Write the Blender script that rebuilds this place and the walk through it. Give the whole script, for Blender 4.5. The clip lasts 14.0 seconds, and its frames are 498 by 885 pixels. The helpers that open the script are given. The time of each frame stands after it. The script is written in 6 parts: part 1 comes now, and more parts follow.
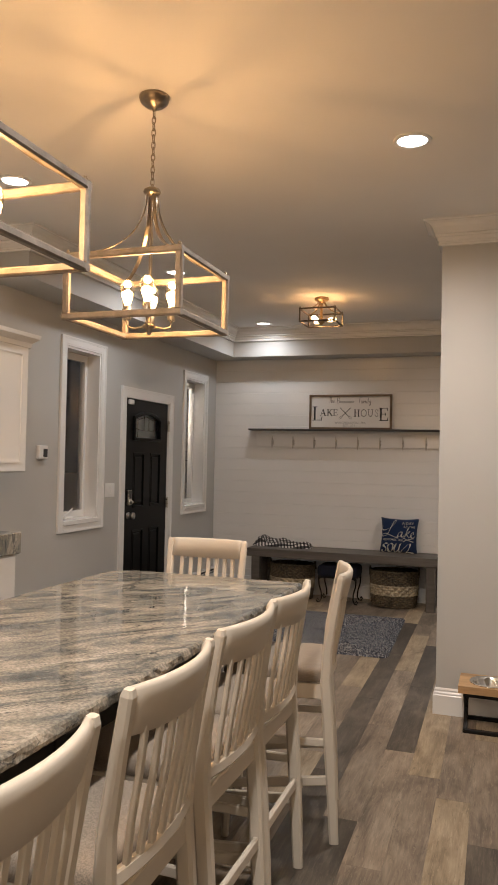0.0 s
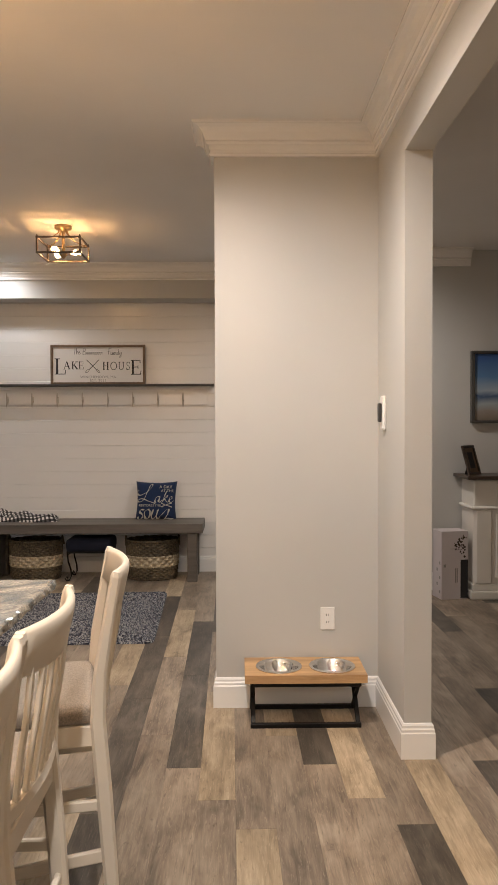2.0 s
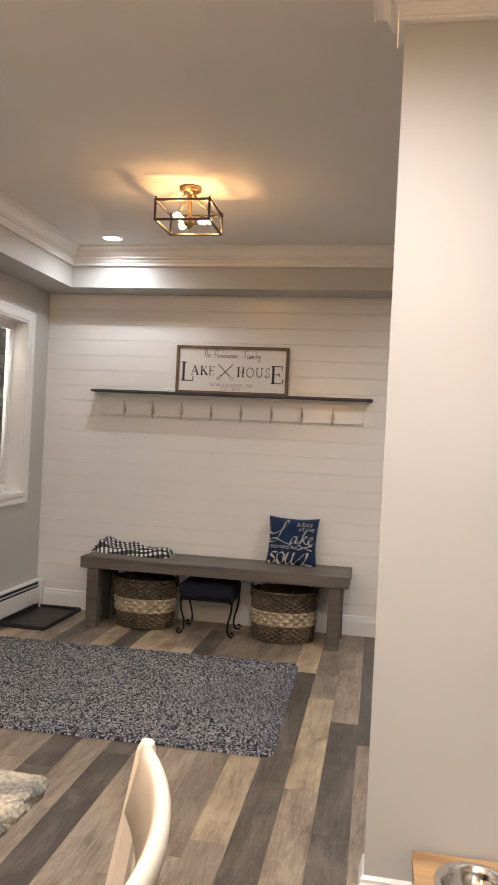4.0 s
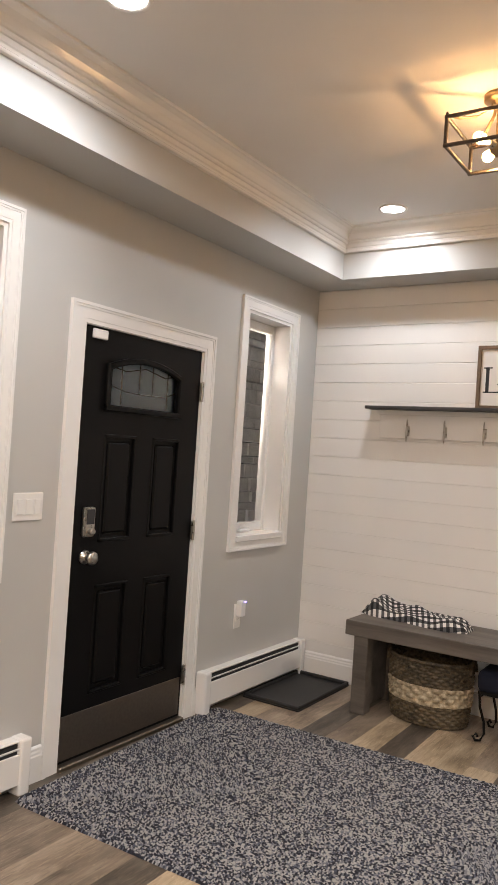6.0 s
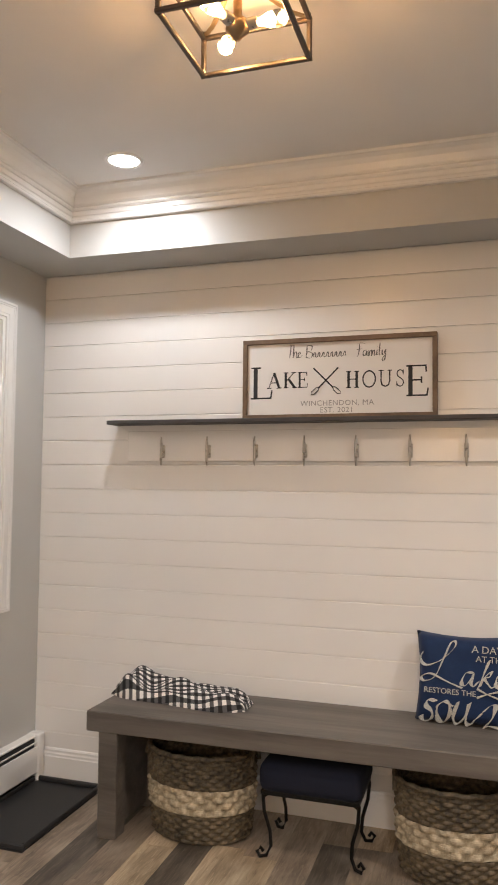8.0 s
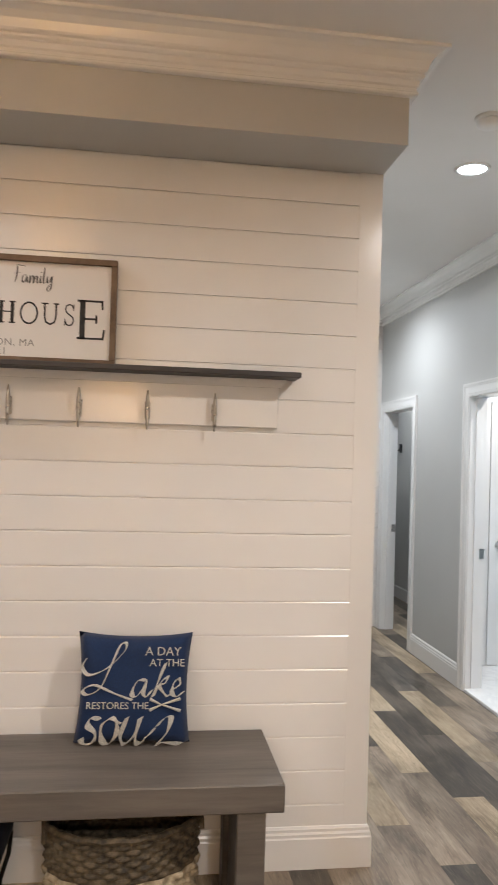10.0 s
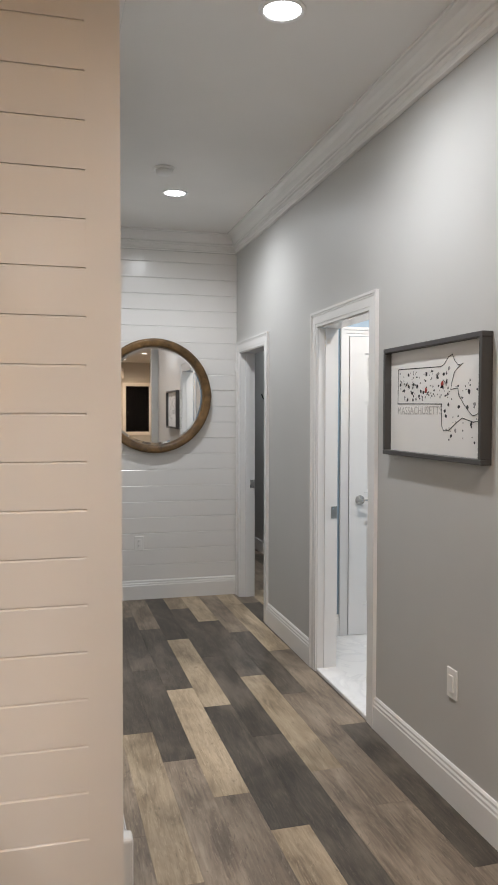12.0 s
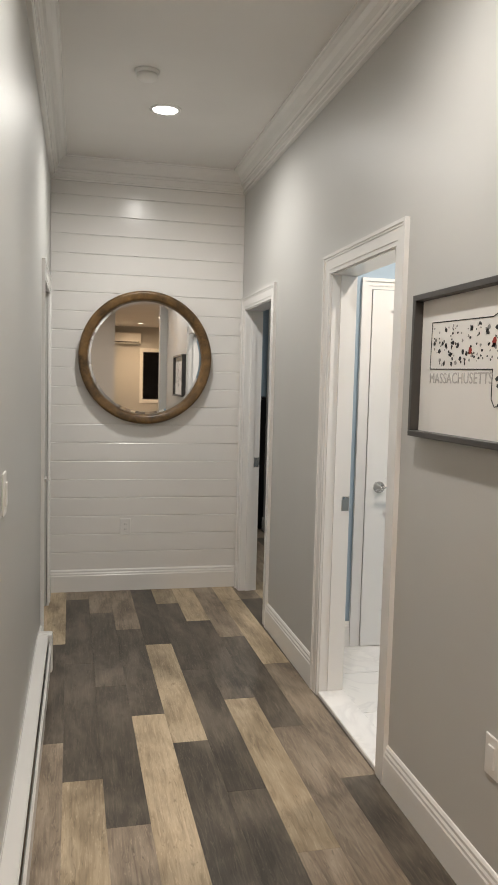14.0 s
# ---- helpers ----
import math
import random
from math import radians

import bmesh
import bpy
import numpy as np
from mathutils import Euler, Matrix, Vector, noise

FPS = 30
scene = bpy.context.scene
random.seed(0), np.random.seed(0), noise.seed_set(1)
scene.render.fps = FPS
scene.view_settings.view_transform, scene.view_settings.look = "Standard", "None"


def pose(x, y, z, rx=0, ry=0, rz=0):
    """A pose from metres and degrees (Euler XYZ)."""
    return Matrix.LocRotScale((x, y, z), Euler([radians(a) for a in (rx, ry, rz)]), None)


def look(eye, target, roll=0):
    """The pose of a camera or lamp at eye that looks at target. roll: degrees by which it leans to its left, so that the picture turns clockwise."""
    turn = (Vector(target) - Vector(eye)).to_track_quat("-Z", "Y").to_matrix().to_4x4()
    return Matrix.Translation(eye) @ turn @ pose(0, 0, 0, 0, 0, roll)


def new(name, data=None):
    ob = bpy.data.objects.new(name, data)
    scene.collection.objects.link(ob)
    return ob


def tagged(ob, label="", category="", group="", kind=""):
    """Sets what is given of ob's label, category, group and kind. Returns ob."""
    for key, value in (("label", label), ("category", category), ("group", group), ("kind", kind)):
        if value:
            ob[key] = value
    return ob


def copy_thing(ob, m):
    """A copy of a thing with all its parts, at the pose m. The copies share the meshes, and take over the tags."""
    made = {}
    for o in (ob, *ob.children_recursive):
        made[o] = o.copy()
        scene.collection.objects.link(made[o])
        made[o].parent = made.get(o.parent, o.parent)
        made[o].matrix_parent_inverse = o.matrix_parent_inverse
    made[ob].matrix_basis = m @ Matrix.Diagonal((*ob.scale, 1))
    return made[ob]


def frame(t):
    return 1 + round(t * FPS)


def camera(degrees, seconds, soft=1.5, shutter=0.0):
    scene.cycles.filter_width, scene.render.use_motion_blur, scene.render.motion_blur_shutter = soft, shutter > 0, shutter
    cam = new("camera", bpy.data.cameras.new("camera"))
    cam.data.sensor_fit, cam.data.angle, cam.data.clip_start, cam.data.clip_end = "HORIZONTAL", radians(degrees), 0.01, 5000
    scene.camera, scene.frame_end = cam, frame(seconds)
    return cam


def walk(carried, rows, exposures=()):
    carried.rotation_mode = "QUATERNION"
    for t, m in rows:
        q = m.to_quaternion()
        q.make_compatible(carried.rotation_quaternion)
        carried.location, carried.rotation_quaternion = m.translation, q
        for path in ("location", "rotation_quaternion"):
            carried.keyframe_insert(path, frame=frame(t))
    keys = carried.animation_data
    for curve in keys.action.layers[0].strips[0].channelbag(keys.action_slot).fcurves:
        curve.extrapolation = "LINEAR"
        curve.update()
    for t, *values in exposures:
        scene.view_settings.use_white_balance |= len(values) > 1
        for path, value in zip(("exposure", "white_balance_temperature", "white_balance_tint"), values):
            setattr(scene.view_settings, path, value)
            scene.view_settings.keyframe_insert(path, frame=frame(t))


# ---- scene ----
cam = camera(36.9, 14.0, soft=1.3, shutter=0.2)
PATH = [
    (0, (0.459, 0.557, 1.507), (-0.191, 2.448, 1.551), 1.2),
    (0.5, (0.404, 0.678, 1.506), (-0.12, 2.608, 1.527), 0.8),
    (1, (0.263, 0.886, 1.502), (-0.007, 2.868, 1.499), 0.9),
    (1.5, (0.184, 1.083, 1.506), (0.17, 3.083, 1.483), 0.3),
    (2, (0.199, 1.379, 1.473), (0.227, 3.378, 1.421), -0.2),
    (4.5, (0.056, 3.219, 1.514), (-0.517, 5.135, 1.518), 3.0),
    (5, (0.018, 3.581, 1.502), (-0.805, 5.404, 1.52), 2.5),
    (5.5, (-0.095, 3.889, 1.508), (-1.147, 5.589, 1.551), 2.8),
    (6, (-0.277, 4.161, 1.502), (-1.374, 5.833, 1.528), 3.7),
    (6.5, (-0.369, 4.421, 1.484), (-1.442, 6.11, 1.5), 2.7),
    (7, (-0.397, 4.743, 1.519), (-1.323, 6.514, 1.601), 1.2),
    (9.5, (-0.624, 5.829, 1.559), (-0.627, 7.828, 1.629), 2.1),
    (10, (-0.591, 5.986, 1.537), (-0.319, 7.967, 1.581), 1.7),
    (10.5, (-0.435, 6.176, 1.521), (-0.057, 8.14, 1.529), 0.6),
    (11, (-0.264, 6.321, 1.512), (0.15, 8.278, 1.476), 0.0),
    (11.5, (-0.065, 6.564, 1.492), (0.412, 8.505, 1.417), 0.2),
    (12, (0.109, 6.759, 1.51), (0.62, 8.691, 1.434), 0.1),
    (12.5, (0.333, 6.929, 1.523), (0.762, 8.881, 1.449), 0.3),
    (13, (0.422, 7.119, 1.497), (0.791, 9.081, 1.383), 1.0),
    (13.5, (0.444, 7.377, 1.494), (0.83, 9.335, 1.353), 1.8),
    (14, (0.465, 7.508, 1.492), (0.909, 9.452, 1.336), 1.5),
]
walk(cam, [(t, look(eye, target, roll)) for t, eye, target, roll in PATH],
     [(0.0, -0.5, 6450, 10), (1.5, -0.12, 6450, 10), (2.0, -0.04, 6450, 10), (4.5, 0.33, 6200, 10), (5.0, 0.42, 6200, 10), (7.0, 0.5, 6350, 10), (9.5, 0.6, 6300, 10), (11.0, 0.44, 6450, 10), (12.3, 0.2, 6700, 12), (13.0, 0.22, 6950, 12), (14.0, 0.26, 7400, 12)])

# ---- world: night outside ----
world = bpy.data.worlds.new("night")
scene.world = world
world.use_nodes = True
world.node_tree.nodes["Background"].inputs[0].default_value = (0.01, 0.013, 0.02, 1)
world.node_tree.nodes["Background"].inputs[1].default_value = 0.3

# lamp strengths (emission of the glowing surfaces)
CAN_WATTS = 82.0          # each recessed spot
LENS_GLOW = 14.0
FILAMENT_GLOW = 90.0
BULB_WATTS = 5.5           # each pendant bulb
FLUSH_WATTS = 1.65          # each bulb of the entry lamp
CAN_COLOUR = (1.0, 0.91, 0.83)
HALL_COLOUR = (0.9, 0.95, 1.0)
BULB_COLOUR = (1.0, 0.55, 0.22)

# ---- materials ----
def shader(name):
    m = bpy.data.materials.new(name)
    m.use_nodes = True
    nt = m.node_tree
    return m, nt, nt.nodes["Principled BSDF"]


def node(nt, kind, **inputs):
    n = nt.nodes.new(kind)
    for key, value in inputs.items():
        n.inputs[key.replace("_", " ")].default_value = value
    return n


def coords(nt, scale=(1, 1, 1), kind="Object"):
    tc = nt.nodes.new("ShaderNodeTexCoord")
    mp = nt.nodes.new("ShaderNodeMapping")
    mp.inputs["Scale"].default_value = scale
    nt.links.new(tc.outputs[kind], mp.inputs["Vector"])
    return mp.outputs["Vector"]


def world_coords(nt, scale=(1, 1, 1)):
    g = nt.nodes.new("ShaderNodeNewGeometry")
    mp = nt.nodes.new("ShaderNodeMapping")
    mp.inputs["Scale"].default_value = scale
    nt.links.new(g.outputs["Position"], mp.inputs["Vector"])
    return mp.outputs["Vector"]


def ramp(nt, fac, stops):
    r = nt.nodes.new("ShaderNodeValToRGB")
    els = r.color_ramp.elements
    while len(els) < len(stops):
        els.new(0.5)
    for el, (p, c) in zip(els, stops):
        el.position, el.color = p, (*c, 1)
    nt.links.new(fac, r.inputs["Fac"])
    return r.outputs["Color"]


def bump(nt, bsdf, height, strength=0.2, distance=0.002):
    b = nt.nodes.new("ShaderNodeBump")
    b.inputs["Strength"].default_value, b.inputs["Distance"].default_value = strength, distance
    nt.links.new(height, b.inputs["Height"])
    nt.links.new(b.outputs["Normal"], bsdf.inputs["Normal"])


def mix(nt, fac, a, b, mode="MIX"):
    m = nt.nodes.new("ShaderNodeMix")
    m.data_type, m.blend_type = "RGBA", mode
    for i, v in ((0, fac), (6, a), (7, b)):
        if isinstance(v, (int, float)):
            m.inputs[i].default_value = v
        elif isinstance(v, tuple):
            m.inputs[i].default_value = (*v, 1)
        else:
            nt.links.new(v, m.inputs[i])
    return m.outputs[2]


def painted(name, colour, rough=0.5, vary=0.05, grain=220, depth=0.12, coat=0.0):
    """Paint: slow unevenness, fine roller or brush relief."""
    m, nt, b = shader(name)
    v = world_coords(nt)
    slow = node(nt, "ShaderNodeTexNoise", Scale=1.3, Detail=3.0)
    fine = node(nt, "ShaderNodeTexNoise", Scale=float(grain), Detail=2.0)
    for n in (slow, fine):
        nt.links.new(v, n.inputs["Vector"])
    dark = tuple(c * (1 - vary) for c in colour)
    light = tuple(min(1, c * (1 + vary)) for c in colour)
    nt.links.new(ramp(nt, slow.outputs["Fac"], [(0.3, dark), (0.7, light)]), b.inputs["Base Color"])
    rr = node(nt, "ShaderNodeMapRange", To_Min=rough - 0.05, To_Max=rough + 0.07)
    nt.links.new(slow.outputs["Fac"], rr.inputs["Value"])
    nt.links.new(rr.outputs["Result"], b.inputs["Roughness"])
    b.inputs["Coat Weight"].default_value = coat
    bump(nt, b, fine.outputs["Fac"], depth, 0.001)
    return m


def metal(name, colour, rough=0.3):
    m, nt, b = shader(name)
    v = coords(nt)
    n = node(nt, "ShaderNodeTexNoise", Scale=60.0, Detail=3.0)
    nt.links.new(v, n.inputs["Vector"])
    nt.links.new(ramp(nt, n.outputs["Fac"], [(0.3, tuple(c * 0.85 for c in colour)), (0.7, colour)]), b.inputs["Base Color"])
    rr = node(nt, "ShaderNodeMapRange", To_Min=rough * 0.8, To_Max=rough * 1.25)
    nt.links.new(n.outputs["Fac"], rr.inputs["Value"])
    nt.links.new(rr.outputs["Result"], b.inputs["Roughness"])
    b.inputs["Metallic"].default_value = 1.0
    return m


def glow(name, colour, strength):
    m, nt, b = shader(name)
    b.inputs["Base Color"].default_value = (*colour, 1)
    b.inputs["Emission Color"].default_value = (*colour, 1)
    b.inputs["Emission Strength"].default_value = strength
    return m


def wood(name, dark, light, along=(1, 14, 14), rough=0.5, per_object=True, depth=0.25, streak=1.0):
    """Wood with grain along the axis whose scale is smallest."""
    m, nt, b = shader(name)
    v = coords(nt, along)
    off = None
    if per_object:
        oi = nt.nodes.new("ShaderNodeObjectInfo")
        add = nt.nodes.new("ShaderNodeVectorMath")
        add.operation = "MULTIPLY_ADD"
        comb = nt.nodes.new("ShaderNodeCombineXYZ")
        for i in range(3):
            nt.links.new(oi.outputs["Random"], comb.inputs[i])
        nt.links.new(comb.outputs[0], add.inputs[0])
        add.inputs[1].default_value = (37, 53, 71)
        nt.links.new(v, add.inputs[2])
        v = add.outputs[0]
    g = node(nt, "ShaderNodeTexNoise", Scale=4.0, Detail=8.0, Roughness=0.65, Distortion=0.6)
    s = node(nt, "ShaderNodeTexNoise", Scale=0.9, Detail=3.0, Distortion=0.4)
    for n in (g, s):
        nt.links.new(v, n.inputs["Vector"])
    base = ramp(nt, g.outputs["Fac"], [(0.3, dark), (0.68, light)])
    col = mix(nt, 0.5 * streak, base, ramp(nt, s.outputs["Fac"], [(0.35, tuple(c * 0.65 for c in dark)), (0.65, light)]))
    nt.links.new(col, b.inputs["Base Color"])
    b.inputs["Roughness"].default_value = rough
    bump(nt, b, g.outputs["Fac"], depth, 0.002)
    return m


def plank_material(name, dark, mid, light):
    """Vinyl plank: long grain, cloudy patches, dark flecks; each plank its own."""
    m, nt, b = shader(name)
    oi = nt.nodes.new("ShaderNodeObjectInfo")
    geo = nt.nodes.new("ShaderNodeNewGeometry")
    rnd = node(nt, "ShaderNodeMath")
    rnd.operation = "ADD"
    nt.links.new(oi.outputs["Random"], rnd.inputs[0])
    nt.links.new(geo.outputs["Random Per Island"], rnd.inputs[1])
    comb = nt.nodes.new("ShaderNodeCombineXYZ")
    for i in range(3):
        nt.links.new(rnd.outputs[0], comb.inputs[i])
    v = nt.nodes.new("ShaderNodeVectorMath")
    v.operation = "MULTIPLY_ADD"
    nt.links.new(comb.outputs[0], v.inputs[0])
    v.inputs[1].default_value = (41, 67, 29)
    nt.links.new(geo.outputs["Position"], v.inputs[2])
    def tex(scale, s, detail, dist):
        mp = nt.nodes.new("ShaderNodeMapping")
        mp.inputs["Scale"].default_value = scale
        nt.links.new(v.outputs[0], mp.inputs["Vector"])
        n = node(nt, "ShaderNodeTexNoise", Scale=s, Detail=detail, Roughness=0.62, Distortion=dist)
        nt.links.new(mp.outputs["Vector"], n.inputs["Vector"])
        return n.outputs["Fac"]
    grain, cloud, fleck = tex((10, 0.7, 1), 7.0, 8.0, 1.0), tex((3.4, 1.1, 1), 2.4, 3.0, 0.4), tex((9, 1.6, 1), 5.0, 5.0, 2.2)
    base = ramp(nt, grain, [(0.3, dark), (0.5, mid), (0.7, light)])
    col = mix(nt, 0.55, base, ramp(nt, cloud, [(0.32, tuple(c * 0.7 for c in dark)), (0.5, mid), (0.68, light)]))
    col = mix(nt, ramp(nt, fleck, [(0.6, (0, 0, 0)), (0.68, (0.45, 0.45, 0.45))]), col, tuple(c * 0.6 for c in dark))
    streak = tex((16, 1.5, 1), 4.2, 7.0, 3.2)
    col = mix(nt, ramp(nt, streak, [(0.585, (0, 0, 0)), (0.625, (0.5, 0.5, 0.5)), (0.66, (0.1, 0.1, 0.1))]), col, tuple(min(0.7, c * 1.15) for c in light))
    tone = node(nt, "ShaderNodeMapRange", To_Min=0.82, To_Max=1.16)
    nt.links.new(oi.outputs["Random"], tone.inputs["Value"])
    hsv = nt.nodes.new("ShaderNodeHueSaturation")
    nt.links.new(tone.outputs["Result"], hsv.inputs["Value"])
    nt.links.new(col, hsv.inputs["Color"])
    nt.links.new(hsv.outputs["Color"], b.inputs["Base Color"])
    rr = node(nt, "ShaderNodeMapRange", To_Min=0.36, To_Max=0.55)
    nt.links.new(grain, rr.inputs["Value"])
    nt.links.new(rr.outputs["Result"], b.inputs["Roughness"])
    bump(nt, b, grain, 0.25, 0.0012)
    return m


def granite_material():
    m, nt, b = shader("granite")
    v = world_coords(nt, (1.0, 1.0, 1.0))
    rot = nt.nodes.new("ShaderNodeMapping")
    rot.inputs["Rotation"].default_value = (0, 0, 0.8)
    nt.links.new(v, rot.inputs["Vector"])
    v = rot.outputs["Vector"]
    st = nt.nodes.new("ShaderNodeMapping")
    st.inputs["Scale"].default_value = (3.6, 1.0, 1)
    nt.links.new(v, st.inputs["Vector"])
    flow = node(nt, "ShaderNodeTexNoise", Scale=1.5, Detail=11.0, Roughness=0.7, Distortion=2.4)
    vein = node(nt, "ShaderNodeTexNoise", Scale=1.25, Detail=7.0, Roughness=0.55, Distortion=2.8)
    grit = node(nt, "ShaderNodeTexNoise", Scale=110.0, Detail=3.0)
    nt.links.new(st.outputs["Vector"], flow.inputs["Vector"])
    nt.links.new(st.outputs["Vector"], vein.inputs["Vector"])
    nt.links.new(v, grit.inputs["Vector"])
    base = ramp(nt, flow.outputs["Fac"], [(0.3, (0.045, 0.05, 0.055)), (0.41, (0.15, 0.16, 0.155)), (0.53, (0.35, 0.325, 0.275)), (0.68, (0.58, 0.53, 0.45))])
    dark = ramp(nt, vein.outputs["Fac"], [(0.485, (0, 0, 0)), (0.5, (0.9, 0.9, 0.9)), (0.512, (0, 0, 0))])
    col = mix(nt, dark, base, (0.075, 0.078, 0.085))
    col = mix(nt, 0.42, col, ramp(nt, grit.outputs["Fac"], [(0.35, (0.1, 0.1, 0.1)), (0.65, (0.75, 0.72, 0.68))]), "OVERLAY")
    nt.links.new(col, b.inputs["Base Color"])
    b.inputs["Roughness"].default_value = 0.05
    return m


def weave_material(name, a, b_):
    m, nt, b = shader(name)
    v = coords(nt)
    n = node(nt, "ShaderNodeTexNoise", Scale=55.0, Detail=4.0)
    f = node(nt, "ShaderNodeTexNoise", Scale=9.0, Detail=2.0)
    nt.links.new(v, n.inputs["Vector"])
    nt.links.new(v, f.inputs["Vector"])
    col = mix(nt, 0.4, ramp(nt, n.outputs["Fac"], [(0.35, a), (0.65, b_)]), ramp(nt, f.outputs["Fac"], [(0.35, a), (0.65, b_)]))
    nt.links.new(col, b.inputs["Base Color"])
    b.inputs["Roughness"].default_value = 0.7
    bump(nt, b, n.outputs["Fac"], 0.4, 0.002)
    return m


def fabric(name, colour, scale=500.0, fleck=None, amount=0.5, stretch=(1, 1, 1)):
    m, nt, b = shader(name)
    v = coords(nt, stretch)
    n = node(nt, "ShaderNodeTexNoise", Scale=scale, Detail=2.0)
    s = node(nt, "ShaderNodeTexNoise", Scale=6.0, Detail=3.0)
    nt.links.new(v, n.inputs["Vector"])
    nt.links.new(v, s.inputs["Vector"])
    a = ramp(nt, n.outputs["Fac"], [(0.42, tuple(c * 0.75 for c in colour)), (0.58, fleck or tuple(min(1, c * 1.25) for c in colour))])
    nt.links.new(mix(nt, amount * 0.4, a, ramp(nt, s.outputs["Fac"], [(0.3, tuple(c * 0.7 for c in colour)), (0.7, colour)])), b.inputs["Base Color"])
    b.inputs["Roughness"].default_value = 0.9
    b.inputs["Sheen Weight"].default_value = 0.2
    bump(nt, b, n.outputs["Fac"], 0.35, 0.001)
    return m


def braid_material(name, dark_share):
    """Braided yarn: every strand of the braid has its own navy, grey or white."""
    m, nt, b = shader(name)
    uv = nt.nodes.new("ShaderNodeTexCoord")
    sep = nt.nodes.new("ShaderNodeSeparateXYZ")
    nt.links.new(uv.outputs["UV"], sep.inputs[0])
    def calc(op, a, c=None):
        n = nt.nodes.new("ShaderNodeMath")
        n.operation = op
        for i, v in enumerate((a, c)):
            if isinstance(v, float):
                n.inputs[i].default_value = v
            elif v is not None:
                nt.links.new(v, n.inputs[i])
        return n.outputs[0]
    lane = calc("FLOOR", calc("MULTIPLY", sep.outputs[1], 3.0))
    slant = calc("ABSOLUTE", calc("SUBTRACT", calc("FRACT", sep.outputs[1]), 0.5))
    strand = calc("FLOOR", calc("ADD", sep.outputs[0], calc("ADD", calc("MULTIPLY", slant, 1.3), calc("MULTIPLY", lane, 0.5))))
    cell = nt.nodes.new("ShaderNodeCombineXYZ")
    nt.links.new(strand, cell.inputs[0])
    nt.links.new(lane, cell.inputs[1])
    pick = nt.nodes.new("ShaderNodeTexWhiteNoise")
    nt.links.new(cell.outputs[0], pick.inputs["Vector"])
    yarn = node(nt, "ShaderNodeTexNoise", Scale=260.0, Detail=2.0)
    nt.links.new(coords(nt), yarn.inputs["Vector"])
    k = calc("ADD", calc("MULTIPLY", pick.outputs["Value"], 0.82), calc("MULTIPLY", yarn.outputs["Fac"], 0.18))
    nt.links.new(ramp(nt, k, [(dark_share - 0.14, (0.014, 0.016, 0.026)), (dark_share, (0.075, 0.085, 0.12)), (dark_share + 0.1, (0.17, 0.175, 0.2)), (dark_share + 0.25, (0.35, 0.345, 0.34))]), b.inputs["Base Color"])
    b.inputs["Roughness"].default_value = 0.92
    bump(nt, b, yarn.outputs["Fac"], 0.5, 0.002)
    return m


def gingham_material():
    m, nt, b = shader("gingham")
    uv = nt.nodes.new("ShaderNodeTexCoord")
    sep = nt.nodes.new("ShaderNodeSeparateXYZ")
    nt.links.new(uv.outputs["UV"], sep.inputs[0])
    bands = []
    for axis in (0, 1):
        mul = node(nt, "ShaderNodeMath"); mul.operation = "MULTIPLY"; mul.inputs[1].default_value = 1 / 0.045
        fr = node(nt, "ShaderNodeMath"); fr.operation = "FRACT"
        gt = node(nt, "ShaderNodeMath"); gt.operation = "GREATER_THAN"; gt.inputs[1].default_value = 0.5
        nt.links.new(sep.outputs[axis], mul.inputs[0]); nt.links.new(mul.outputs[0], fr.inputs[0]); nt.links.new(fr.outputs[0], gt.inputs[0])
        bands.append(gt.outputs[0])
    add = node(nt, "ShaderNodeMath"); add.operation = "ADD"
    nt.links.new(bands[0], add.inputs[0]); nt.links.new(bands[1], add.inputs[1])
    half = node(nt, "ShaderNodeMath"); half.operation = "MULTIPLY"; half.inputs[1].default_value = 0.5
    nt.links.new(add.outputs[0], half.inputs[0])
    nt.links.new(ramp(nt, half.outputs[0], [(0.1, (0.01, 0.01, 0.012)), (0.5, (0.09, 0.09, 0.09)), (0.9, (0.75, 0.73, 0.7))]), b.inputs["Base Color"])
    b.inputs["Roughness"].default_value = 0.9
    return m


def marble_material():
    m, nt, b = shader("marble_tile")
    v = world_coords(nt)
    n = node(nt, "ShaderNodeTexNoise", Scale=2.2, Detail=6.0, Distortion=2.0)
    nt.links.new(v, n.inputs["Vector"])
    nt.links.new(ramp(nt, n.outputs["Fac"], [(0.44, (0.86, 0.86, 0.855)), (0.5, (0.79, 0.79, 0.79)), (0.54, (0.88, 0.88, 0.87))]), b.inputs["Base Color"])
    b.inputs["Roughness"].default_value = 0.15
    return m


def glass_material(name, tint=(1, 1, 1), rough=0.0):
    m, nt, b = shader(name)
    b.inputs["Base Color"].default_value = (*tint, 1)
    b.inputs["Transmission Weight"].default_value = 1.0
    b.inputs["Roughness"].default_value = rough
    b.inputs["IOR"].default_value = 1.45
    return m


